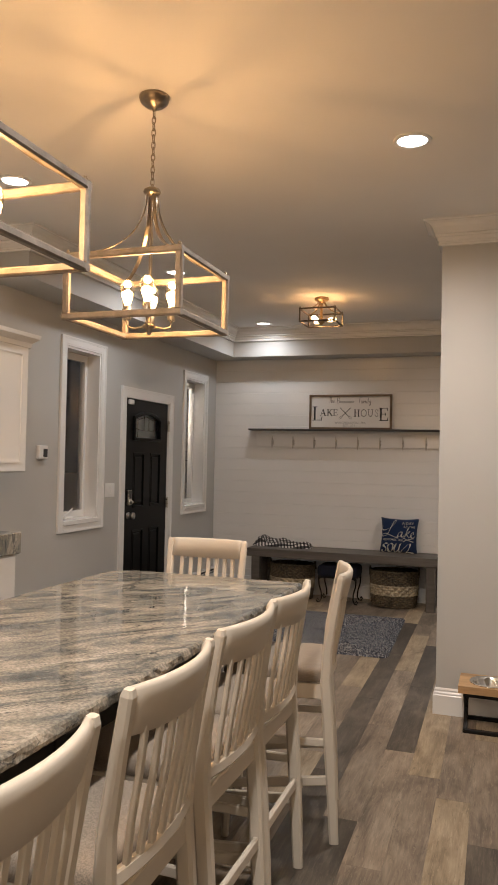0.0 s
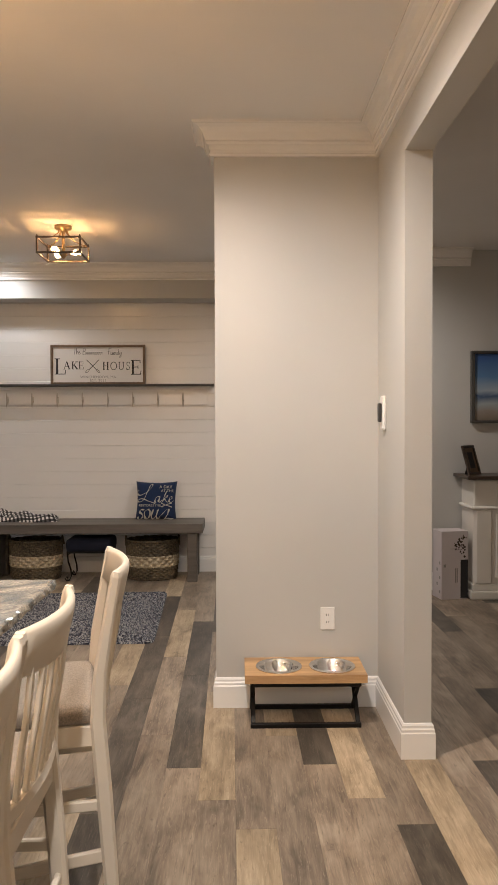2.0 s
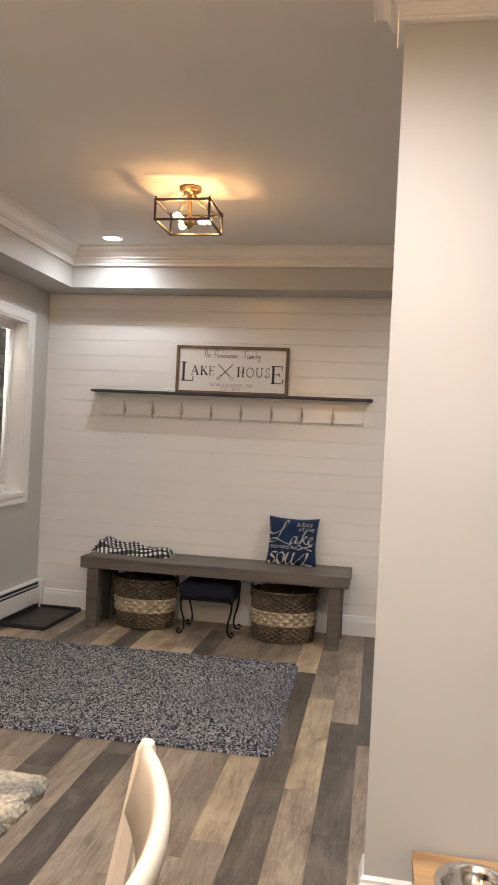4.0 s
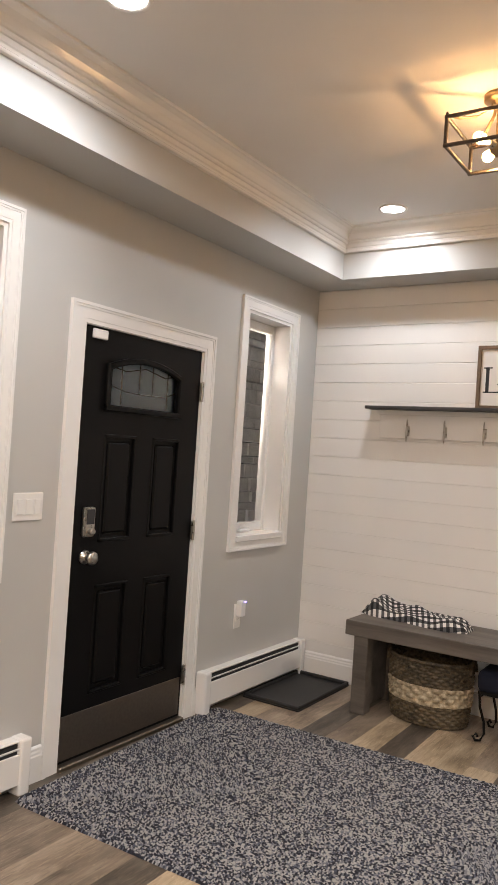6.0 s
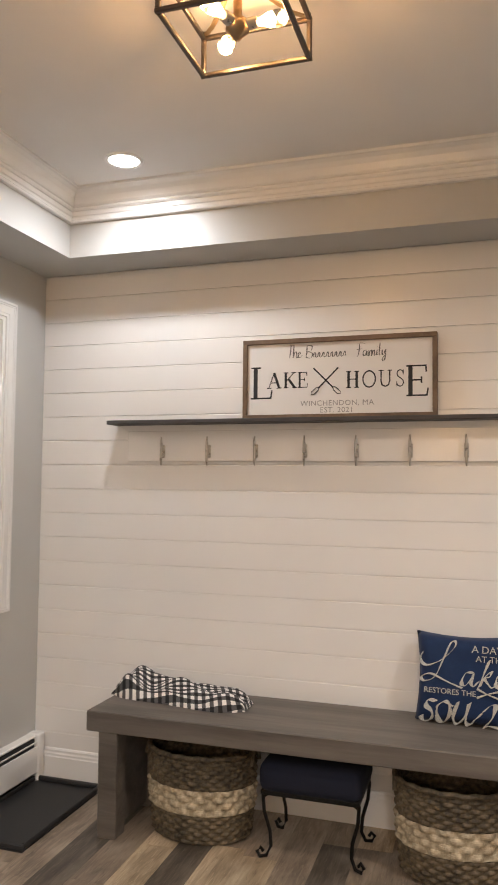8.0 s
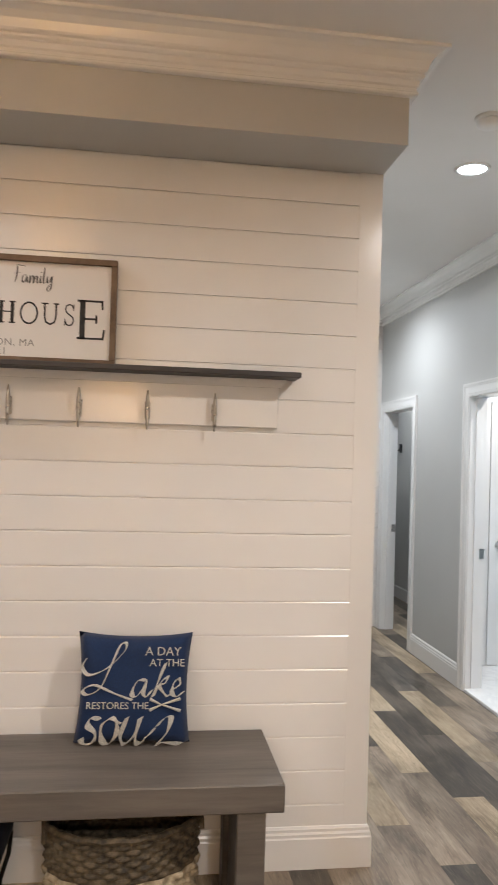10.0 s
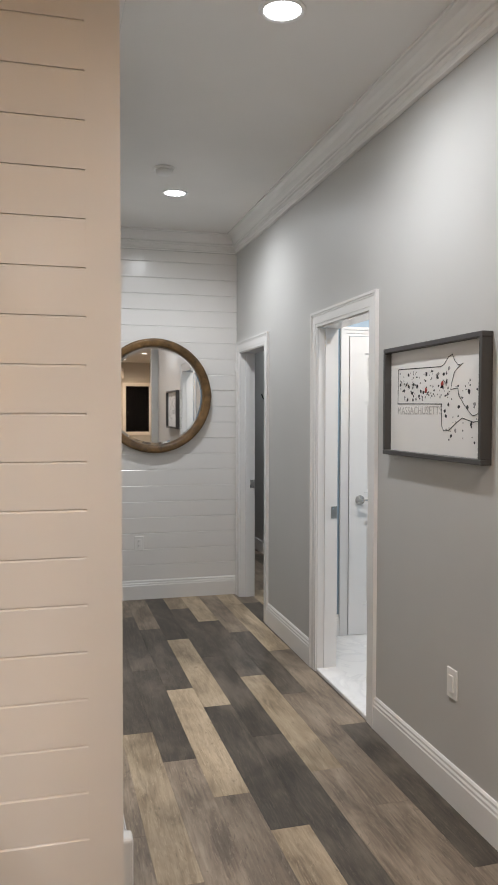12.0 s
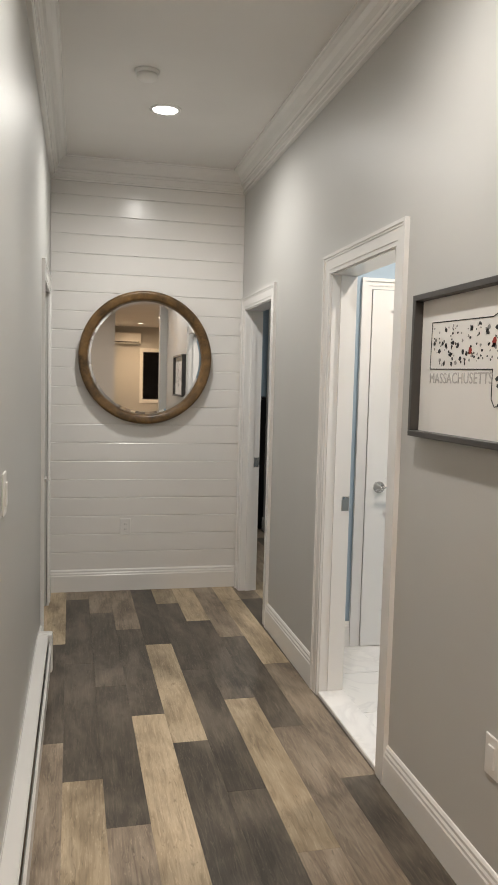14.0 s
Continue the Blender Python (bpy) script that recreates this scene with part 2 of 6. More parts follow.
def stone_material():
    m, nt, b = shader("stone_veneer")
    v = world_coords(nt)
    n = node(nt, "ShaderNodeTexNoise", Scale=14.0, Detail=6.0)
    nt.links.new(v, n.inputs["Vector"])
    oi = nt.nodes.new("ShaderNodeNewGeometry")
    col = mix(nt, 0.5, ramp(nt, n.outputs["Fac"], [(0.3, (0.25, 0.25, 0.24)), (0.7, (0.55, 0.54, 0.52))]),
              ramp(nt, oi.outputs["Random Per Island"], [(0.0, (0.18, 0.18, 0.18)), (1.0, (0.42, 0.41, 0.4))]))
    nt.links.new(col, b.inputs["Base Color"])
    b.inputs["Roughness"].default_value = 0.9
    bump(nt, b, n.outputs["Fac"], 0.6, 0.01)
    return m


def painting_material():
    """A beach: sky above, sea, sand below."""
    m, nt, b = shader("seascape")
    v = coords(nt, (1, 1, 1), "Generated")
    sep = nt.nodes.new("ShaderNodeSeparateXYZ")
    nt.links.new(v, sep.inputs[0])
    n = node(nt, "ShaderNodeTexNoise", Scale=4.0, Detail=6.0, Distortion=1.0)
    nt.links.new(v, n.inputs["Vector"])
    mul = node(nt, "ShaderNodeMath"); mul.operation = "MULTIPLY_ADD"; mul.inputs[1].default_value = 0.12
    nt.links.new(n.outputs["Fac"], mul.inputs[0]); nt.links.new(sep.outputs[2], mul.inputs[2])
    nt.links.new(ramp(nt, mul.outputs[0], [(0.0, (0.14, 0.1, 0.075)), (0.2, (0.3, 0.26, 0.22)), (0.3, (0.35, 0.4, 0.44)), (0.42, (0.05, 0.1, 0.2)),
                 (0.5, (0.35, 0.42, 0.5)), (0.72, (0.1, 0.22, 0.42)), (1.0, (0.04, 0.1, 0.28))]), b.inputs["Base Color"])
    b.inputs["Roughness"].default_value = 0.4
    return m


WALL = painted("wall_paint_grey", (0.52, 0.515, 0.495), 0.46, 0.03)
WHITE = painted("trim_white", (0.82, 0.81, 0.79), 0.19, 0.02, 90, 0.04)
LAP = painted("shiplap_white", (0.81, 0.795, 0.77), 0.22, 0.03, 60, 0.05)
CEIL = painted("ceiling_paint", (0.8, 0.78, 0.755), 0.8, 0.03, 260, 0.2)
BLUE = painted("bath_wall_blue", (0.33, 0.43, 0.52), 0.5, 0.03)
BLACK = painted("door_black", (0.004, 0.0038, 0.0038), 0.38, 0.1, 140, 0.1)
BLACK.node_tree.nodes["Principled BSDF"].inputs["Specular IOR Level"].default_value = 0.16
CREAM = painted("stool_cream", (0.74, 0.67, 0.57), 0.38, 0.05, 120, 0.06)
ISLAND = painted("island_paint", (0.05, 0.048, 0.047), 0.45, 0.05)
OLDWHITE = painted("antique_white", (0.7, 0.67, 0.62), 0.5, 0.12, 40, 0.2)
PLASTIC = painted("white_plastic", (0.8, 0.79, 0.77), 0.3, 0.01, 300, 0.02)
RUBBER = painted("black_rubber", (0.02, 0.02, 0.021), 0.55, 0.1, 400, 0.3)
DARKPLASTIC = painted("dark_plastic", (0.03, 0.03, 0.032), 0.3, 0.05)
CARD = painted("printed_carton", (0.6, 0.55, 0.56), 0.6, 0.05)
INK = painted("ink_black", (0.02, 0.02, 0.022), 0.6, 0.05)
INKGREY = painted("ink_grey", (0.3, 0.29, 0.28), 0.6, 0.05)
INKMID = painted("ink_dark_grey", (0.13, 0.125, 0.12), 0.6, 0.05)
INKPALE = painted("ink_pale_grey", (0.48, 0.46, 0.44), 0.6, 0.05)
INKRED = painted("ink_red", (0.35, 0.04, 0.03), 0.6, 0.05)
PAPER = painted("paper_white", (0.78, 0.76, 0.73), 0.6, 0.03)
BRONZE = metal("dark_bronze", (0.11, 0.095, 0.085), 0.45)
NICKEL = metal("brushed_nickel", (0.55, 0.52, 0.47), 0.28)
ANTIQUE = metal("antique_nickel", (0.33, 0.28, 0.22), 0.3)
STEEL = metal("steel", (0.75, 0.74, 0.72), 0.12)
BRASS = metal("aged_brass", (0.42, 0.3, 0.17), 0.35)
IRON = metal("black_iron", (0.03, 0.028, 0.027), 0.5)
KICK = metal("kick_plate", (0.26, 0.22, 0.18), 0.42)
LANTERN = wood("lantern_grey_wood", (0.16, 0.14, 0.12), (0.3, 0.26, 0.22), (10, 10, 10), 0.55)
BENCHWOOD = wood("bench_grey_wood", (0.085, 0.073, 0.062), (0.16, 0.14, 0.12), (1.2, 12, 12), 0.5)
SHELFWOOD = wood("shelf_dark_wood", (0.035, 0.032, 0.032), (0.07, 0.065, 0.063), (1.5, 14, 14), 0.5)
SIGNWOOD = wood("sign_brown_wood", (0.1, 0.06, 0.035), (0.22, 0.145, 0.09), (8, 8, 8), 0.55)
MIRRORWOOD = wood("mirror_brown_wood", (0.03, 0.016, 0.006), (0.26, 0.145, 0.055), (7, 7, 7), 0.3, True, 0.5)
ACACIA = wood("acacia_board", (0.24, 0.115, 0.045), (0.68, 0.44, 0.22), (0.8, 9, 9), 0.4)
DARKTOP = wood("dark_wood_top", (0.025, 0.016, 0.011), (0.07, 0.045, 0.03), (1, 10, 10), 0.35)
PICFRAME = painted("picture_frame_grey", (0.06, 0.056, 0.053), 0.4, 0.1)
PLANK_L = plank_material("plank_light", (0.17, 0.12, 0.072), (0.4, 0.31, 0.205), (0.6, 0.49, 0.35))
PLANK_M = plank_material("plank_mid", (0.085, 0.063, 0.046), (0.235, 0.183, 0.135), (0.4, 0.325, 0.245))
PLANK_D = plank_material("plank_dark", (0.029, 0.024, 0.018), (0.084, 0.068, 0.052), (0.2, 0.166, 0.13))
GRANITE = granite_material()
REED = weave_material("basket_reed", (0.016, 0.012, 0.007), (0.16, 0.12, 0.07))
REEDLIGHT = weave_material("basket_light_reed", (0.2, 0.155, 0.095), (0.6, 0.51, 0.36))
NAVY = fabric("navy_fabric", (0.004, 0.02, 0.072), 400)
NAVY.node_tree.nodes["Principled BSDF"].inputs["Sheen Weight"].default_value = 0.05
NAVYSEAT = fabric("navy_velvet", (0.003, 0.005, 0.017), 300)
NAVYSEAT.node_tree.nodes["Principled BSDF"].inputs["Sheen Weight"].default_value = 0.0
PRINT = fabric("grey_white_print", (0.46, 0.45, 0.41), 300)
TAUPE = fabric("taupe_seat", (0.3, 0.25, 0.2), 300)
RUGMAT = braid_material("braided_rug", 0.46)
RUGMATB = braid_material("braided_rug_band", 0.52)
GINGHAM = gingham_material()
MARBLE = marble_material()
GLASS = glass_material("window_glass")
LEADGLASS = glass_material("leaded_glass", (0.85, 0.9, 0.9), 0.3)
STONE = stone_material()
SEA = painting_material()
CANGLOW = glow("can_light_lens", CAN_COLOUR, LENS_GLOW)
HALLGLOW = glow("hall_light_lens", HALL_COLOUR, LENS_GLOW)
BULBGLOW = glow("filament", BULB_COLOUR, FILAMENT_GLOW)
ASSUMED_PORCHGLOW = glow("assumed_porch_lamp", (1.0, 0.88, 0.74), 220.0)
BULBGLASS = glass_material("bulb_glass", (1.0, 0.93, 0.82))
LED = glow("blue_led", (0.2, 0.15, 1.0), 6.0)
SILVER, _nt, _b = shader("mirror_silver")
_b.inputs["Base Color"].default_value = (0.9, 0.9, 0.9, 1)
_b.inputs["Metallic"].default_value = 1.0
_b.inputs["Roughness"].default_value = 0.015

# ---- mesh helpers ----
def box(bm, x0, x1, y0, y1, z0, z1, bevel=0.0, segs=1):
    vs = [bm.verts.new((x, y, z)) for z in (z0, z1) for y in (y0, y1) for x in (x0, x1)]
    fs = [bm.faces.new([vs[i] for i in q]) for q in ((0, 2, 3, 1), (4, 5, 7, 6), (0, 1, 5, 4), (2, 6, 7, 3), (0, 4, 6, 2), (1, 3, 7, 5))]
    if bevel:
        es = list({e for f in fs for e in f.edges})
        bmesh.ops.bevel(bm, geom=es, offset=bevel, segments=segs, affect="EDGES", profile=0.5)
    return bm


def boxes(*dims, bevel=0.0, segs=1):
    bm = bmesh.new()
    for d in dims:
        box(bm, *d, bevel=bevel, segs=segs)
    return bm


def finish(name, bm, material, smooth=False):
    bmesh.ops.recalc_face_normals(bm, faces=bm.faces)
    me = bpy.data.meshes.new(name)
    bm.to_mesh(me)
    bm.free()
    me.materials.append(material)
    if smooth:
        me.polygons.foreach_set("use_smooth", [True] * len(me.polygons))
    return new(name, me)


def part(name, bm, material, parent=None, label="", smooth=False):
    ob = finish(name, bm, material, smooth)
    if parent is not None:
        ob.parent = parent
    if label:
        ob["label"] = label
    return ob


def thing(name, loc, label, category, group="", kind=""):
    ob = new(name)
    ob.location = loc
    ob.empty_display_size = 0.1
    return tagged(ob, label, category, group, kind)


def structure(name, bm, material, label="", category="", smooth=False):
    return tagged(finish(name, bm, material, smooth), label, category, "", "structure")


def tube(bm, pts, radius, sides=8, cap=True):
    """A round rod through points; radius may be a list."""
    pts = [Vector(p) for p in pts]
    rings = []
    up = Vector((0, 0, 1))
    for i, p in enumerate(pts):
        d = (pts[min(i + 1, len(pts) - 1)] - pts[max(i - 1, 0)]).normalized()
        ref = up if abs(d.dot(up)) < 0.95 else Vector((1, 0, 0))
        a = d.cross(ref).normalized()
        c = d.cross(a).normalized()
        r = radius[i] if isinstance(radius, (list, tuple)) else radius
        rings.append([bm.verts.new(p + (a * math.cos(2 * math.pi * k / sides) + c * math.sin(2 * math.pi * k / sides)) * r) for k in range(sides)])
    for u, w in zip(rings, rings[1:]):
        for k in range(sides):
            bm.faces.new((u[k], u[(k + 1) % sides], w[(k + 1) % sides], w[k]))
    if cap:
        bm.faces.new(rings[0][::-1])
        bm.faces.new(rings[-1])
    return bm


def bar(bm, pts, wide, thick, side):
    """A rectangular bar through points; side: the direction of its width."""
    pts = [Vector(p) for p in pts]
    side = Vector(side).normalized()
    rings = []
    for i, p in enumerate(pts):
        d = (pts[min(i + 1, len(pts) - 1)] - pts[max(i - 1, 0)]).normalized()
        n = d.cross(side).normalized()
        w = wide[i] if isinstance(wide, (list, tuple)) else wide
        t = thick[i] if isinstance(thick, (list, tuple)) else thick
        c = min(w, t) * 0.22
        a, h = w / 2, t / 2
        ring = []
        for u, v in ((-a + c, -h), (a - c, -h), (a, -h + c), (a, h - c), (a - c, h), (-a + c, h), (-a, h - c), (-a, -h + c)):
            ring.append(bm.verts.new(p + side * u + n * v))
        rings.append(ring)
    for u, w in zip(rings, rings[1:]):
        for k in range(8):
            bm.faces.new((u[k], u[(k + 1) % 8], w[(k + 1) % 8], w[k]))
    bm.faces.new(rings[0][::-1])
    bm.faces.new(rings[-1])
    return bm


def lathe(bm, profile, centre=(0, 0, 0), sides=24, axis="z"):
    """Turned shape: profile of (radius, height)."""
    cx, cy, cz = centre
    rings = []
    for r, hgt in profile:
        ring = []
        for k in range(sides):
            a = 2 * math.pi * k / sides
            u, v = r * math.cos(a), r * math.sin(a)
            ring.append(bm.verts.new({"z": (cx + u, cy + v, cz + hgt), "y": (cx + u, cy + hgt, cz + v), "x": (cx + hgt, cy + u, cz + v)}[axis]))
        rings.append(ring)
    for u, w in zip(rings, rings[1:]):
        for k in range(sides):
            bm.faces.new((u[k], u[(k + 1) % sides], w[(k + 1) % sides], w[k]))
    if profile[0][0] > 1e-4:
        bm.faces.new(rings[0][::-1])
    if profile[-1][0] > 1e-4:
        bm.faces.new(rings[-1])
    bmesh.ops.remove_doubles(bm, verts=bm.verts, dist=1e-5)
    return bm


def swept(bm, path, profile, closed_profile=True):
    """Sweeps (out, z) along a flat path; out points to the right of the way."""
    pts = [Vector(p) for p in path]
    rings = []
    for i, p in enumerate(pts):
        d0 = (p - pts[i - 1]).normalized() if i else None
        d1 = (pts[i + 1] - p).normalized() if i + 1 < len(pts) else None
        n0 = Vector((d0.y, -d0.x)) if d0 else None
        n1 = Vector((d1.y, -d1.x)) if d1 else None
        if n0 is None or n1 is None:
            m = n0 or n1
        else:
            m = (n0 + n1) / (1 + n0.dot(n1))
        rings.append([bm.verts.new((p.x + m.x * o, p.y + m.y * o, z)) for o, z in profile])
    k = len(profile)
    for u, w in zip(rings, rings[1:]):
        for j in range(k if closed_profile else k - 1):
            bm.faces.new((u[j], u[(j + 1) % k], w[(j + 1) % k], w[j]))
    bm.faces.new(rings[0][::-1])
    bm.faces.new(rings[-1])
    return bm


def pierced(bm, axis, face0, face1, a0, a1, z0, z1, holes):
    """A wall slab, through which the holes (a, b, low, high) go. axis: the one it runs along."""
    av = sorted({a0, a1, *(h[0] for h in holes), *(h[1] for h in holes)})
    zv = sorted({z0, z1, *(h[2] for h in holes), *(h[3] for h in holes)})
    av, zv = [a for a in av if a0 <= a <= a1], [z for z in zv if z0 <= z <= z1]
    for p, q in zip(av, av[1:]):
        low = None
        for r, s in list(zip(zv, zv[1:])) + [(z1, None)]:
            solid = s is not None and not any(h[0] <= p and q <= h[1] and h[2] <= r and s <= h[3] for h in holes)
            if solid and low is None:
                low = r
            if not solid and low is not None:
                box(bm, *((p, q, face0, face1) if axis == "x" else (face0, face1, p, q)), low, r)
                low = None
    return bm


def lettering(text, size, m, material, parent, name="lettering", shear=0.0, space=1.0, depth=0.0006, fat=0.0):
    """Raised letters at the pose m (local), centred."""
    cu = bpy.data.curves.new(name, "FONT")
    cu.body, cu.size, cu.align_x, cu.align_y, cu.extrude, cu.shear, cu.space_character, cu.offset = text, size, "CENTER", "CENTER", depth, shear, space, fat
    cu.resolution_u = 3
    tmp = new(name, cu)
    me = bpy.data.meshes.new_from_object(tmp.evaluated_get(bpy.context.evaluated_depsgraph_get()))
    bpy.data.objects.remove(tmp)
    bpy.data.curves.remove(cu)
    me.materials.clear()
    me.materials.append(material)
    ob = new(name, me)
    ob.parent = parent
    ob.matrix_basis = m
    return ob

def smooth_line(pts, n=6):
    out = []
    p = [Vector(q) for q in pts]
    for i in range(len(p) - 1):
        a, b, c, d = p[max(i - 1, 0)], p[i], p[i + 1], p[min(i + 2, len(p) - 1)]
        for k in range(n):
            t = k / n
            out.append(0.5 * (2 * b + (c - a) * t + (2 * a - 5 * b + 4 * c - d) * t * t + (3 * b - a - 3 * c + d) * t ** 3))
    return out + [p[-1]]


# ---- structure ----
H = 2.975         # ceiling
WX = -2.795       # west wall face
NY = 8.78         # shiplap face of the entry's north wall
EY = 12.82        # shiplap face of the hall's end wall
HX = 1.605        # hall's east wall face
HL = 0.266        # hall's west wall face

WINDOWS = [(5.51, 6.19), (7.828, 8.505)]
WIN_Z = (0.885, 2.442)
CAS = 0.075
DOOR_Y, DOOR_TOP = (6.575, 7.48), 2.045
west_holes = [(a + CAS, b - CAS, WIN_Z[0] + 0.09, WIN_Z[1] - CAS) for a, b in WINDOWS] + [(*DOOR_Y, -0.05, DOOR_TOP)]

floor = structure("floor", boxes((-3.0, 4.75, -2.85, 15.8, -0.16, -0.011)), PLANK_D, "vinyl plank floor in mixed grey and tan oak tones", "floor")
structure("ceiling", boxes((-3.0, 4.75, -2.85, 15.8, H, H + 0.15)), CEIL, "smooth painted flat ceiling", "ceiling")
structure("wall_west", pierced(bmesh.new(), "y", WX - 0.2, WX, -2.85, 8.98, -0.05, H, west_holes), WALL, "light grey painted outer wall with door and windows", "wall")
north_wall = structure("wall_north", boxes((WX - 0.2, HL - 0.005, NY + 0.007, NY + 0.17, -0.05, H)), LAP, "white horizontal shiplap wall", "wall")
HALLDOOR = (11.72, 12.5)
structure("wall_hall_west", pierced(bmesh.new(), "y", HL - 0.13, HL, NY + 0.12, 15.8, -0.05, H, [(*HALLDOOR, -0.05, 2.04)]), WALL, "light grey hall wall", "wall")
end_wall = structure("wall_hall_end", boxes((HL - 0.1, HX + 0.1, EY + 0.007, EY + 0.14, -0.05, H)), LAP, "white horizontal shiplap wall at the hall's end", "wall")
DB, DA = (10.11, 10.85), (11.95, 12.69)
DTOP = 2.012
structure("wall_hall_east", pierced(bmesh.new(), "y", HX, HX + 0.12, 7.9, 15.8, -0.05, H, [(*DB, -0.05, DTOP), (*DA, -0.05, DTOP)]), WALL, "light grey hall wall with two doorways", "wall")
structure("wall_living_north", boxes((1.51, 4.75, 7.9, 8.02, -0.05, H)), WALL, "grey living room wall", "wall")
structure("wall_pillar", boxes((0.08, 1.04, 5.22, 5.34, -0.05, H), (0.92, 1.04, 4.61, 5.2201, -0.05, H)), WALL, "light grey wall stub between kitchen and entry", "wall")
structure("wall_header", pierced(bmesh.new(), "y", 0.92, 1.04, -2.85, 4.61, -0.05, H, [(-1.2, 4.61, -0.05, 2.645)]), WALL, "light grey header above a wide opening", "wall")
structure("wall_south", boxes((-3.0, 4.75, -2.85, -2.7, -0.05, H)), WALL, "light grey kitchen wall", "wall")
structure("wall_east", boxes((4.6, 4.75, -2.7, 15.8, -0.05, H)), WALL, "light grey living room wall", "wall")
structure("wall_far_room", boxes((HL, 4.6, 15.6, 15.8, -0.05, H)), BLUE, "pale bedroom wall", "wall")
structure("wall_bedroom_side", boxes((2.32, 2.42, 13.0, 14.89, -0.05, H)), WALL, "grey bedroom partition wall", "wall")
structure("baseboard_bedroom", boxes((2.306, 2.319, 13.0, 14.885, 0.0, 0.13), bevel=0.003), WHITE, "white baseboard", "baseboard")
structure("wall_between_rooms", boxes((HX + 0.12, 4.6, 11.45, 11.6, -0.05, H)), BLUE, "pale blue bathroom wall", "wall")
structure("wall_bath_south", boxes((HX + 0.12, 4.6, 9.55, 9.7, -0.05, H)), BLUE, "pale blue bathroom wall", "wall")
structure("wall_bath_east", boxes((3.3, 3.42, 9.7, 11.45, -0.05, H)), BLUE, "pale blue bathroom wall", "wall")
structure("soffit_west", boxes((WX - 0.01, -2.48, 4.64, NY + 0.05, 2.66, H + 0.01)), WALL, "grey boxed soffit below the ceiling", "soffit")
structure("soffit_north", boxes((-2.4801, 0.29, 8.50, NY + 0.05, 2.6598, H + 0.01)), WALL, "grey boxed soffit below the ceiling", "soffit")

CROWN = [(0.0, H - 0.147), (0.02, H - 0.147), (0.024, H - 0.143), (0.024, H - 0.136), (0.019, H - 0.132), (0.019, H - 0.12), (0.025, H - 0.115), (0.027, H - 0.096),
         (0.036, H - 0.094), (0.041, H - 0.088), (0.041, H - 0.08), (0.036, H - 0.077), (0.044, H - 0.073), (0.049, H - 0.066), (0.05, H - 0.062), (0.058, H - 0.04),
         (0.074, H - 0.022), (0.094, H - 0.013), (0.105, H - 0.012), (0.107, H - 0.008), (0.107, H + 0.004), (0.0, H + 0.004)]
for name, path in (("crown_entry", [(WX, -2.7), (WX, 4.64), (-2.48, 4.64), (-2.48, 8.50), (0.29, 8.50), (0.29, NY + 0.04)]),
                   ("crown_hall", [(HL, NY + 0.06), (HL, EY), (HX, EY), (HX, 7.92)]),
                   ("crown_pillar", [(1.04, 5.34), (0.08, 5.34), (0.08, 5.22), (0.92, 5.22), (0.92, -2.69)]),
                   ("crown_living", [(1.52, 7.9), (2.224, 7.9)])):
    structure(name, swept(bmesh.new(), path, CROWN), WHITE, "white stepped crown moulding", "moulding")

BASE = [(0, -0.004), (0.016, -0.004), (0.016, 0.112), (0.013, 0.118), (0.013, 0.128), (0.009, 0.136), (0.009, 0.146), (0.004, 0.154), (0, 0.156)]
for name, path in (("baseboard_north", [(WX, NY), (0.29, NY), (0.29, NY + 0.17), (HL, NY + 0.17), (HL, NY + 0.22)]),
                   ("baseboard_hall_west", [(HL, 11.39), (HL, HALLDOOR[0] - 0.09)]),
                   ("baseboard_hall_end", [(HL, EY - 0.14), (HL, EY), (HX, EY)]),
                   ("baseboard_hall_mid", [(HX, DA[0] - 0.088), (HX, DB[1] + 0.088)]),
                   ("baseboard_hall_east", [(HX, DB[0] - 0.088), (HX, 7.9)]),
                   ("baseboard_pillar", [(1.04, 4.9), (1.04, 5.34), (0.08, 5.34), (0.08, 5.22), (0.92, 5.22), (0.92, 4.61), (1.04, 4.61), (1.04, 4.9)]),
                   ("baseboard_living", [(1.51, 7.9), (4.6, 7.9)]),
                   ("baseboard_bath", [(HX + 0.12, 11.45), (1.978, 11.45)]),
                   ("baseboard_west_a", [(WX, 6.37), (WX, DOOR_Y[0] - 0.095)]),
                   ("baseboard_west_b", [(WX, DOOR_Y[1] + 0.095), (WX, 7.599)])):
    structure(name, swept(bmesh.new(), path, BASE), WHITE, "white moulded baseboard", "baseboard")


def casing_y(name, x, out, a, b, low, top, w, foot=False, depth=0.018):
    """Moulded door or window casing round an opening a..b in a wall of constant x; out: +1 or -1."""
    steps = [(0.0, 0.011), (0.2, 0.0135), (0.72, 0.016), (0.84, 0.019), (1.0, 0.019)]
    bm = bmesh.new()
    for (u0, d), (u1, _) in zip(steps, steps[1:]):
        i, o = u0 * w, u1 * w
        xs = sorted((x - out * 0.004, x + out * d))
        box(bm, *xs, a - o, a - i, low - (o if foot else 0), top + o)
        box(bm, *xs, b + i, b + o, low - (o if foot else 0), top + o)
        box(bm, *xs, a - i, b + i, top + i, top + o)
        if foot:
            box(bm, *xs, a - i, b + i, low - o, low - i)
    return bm


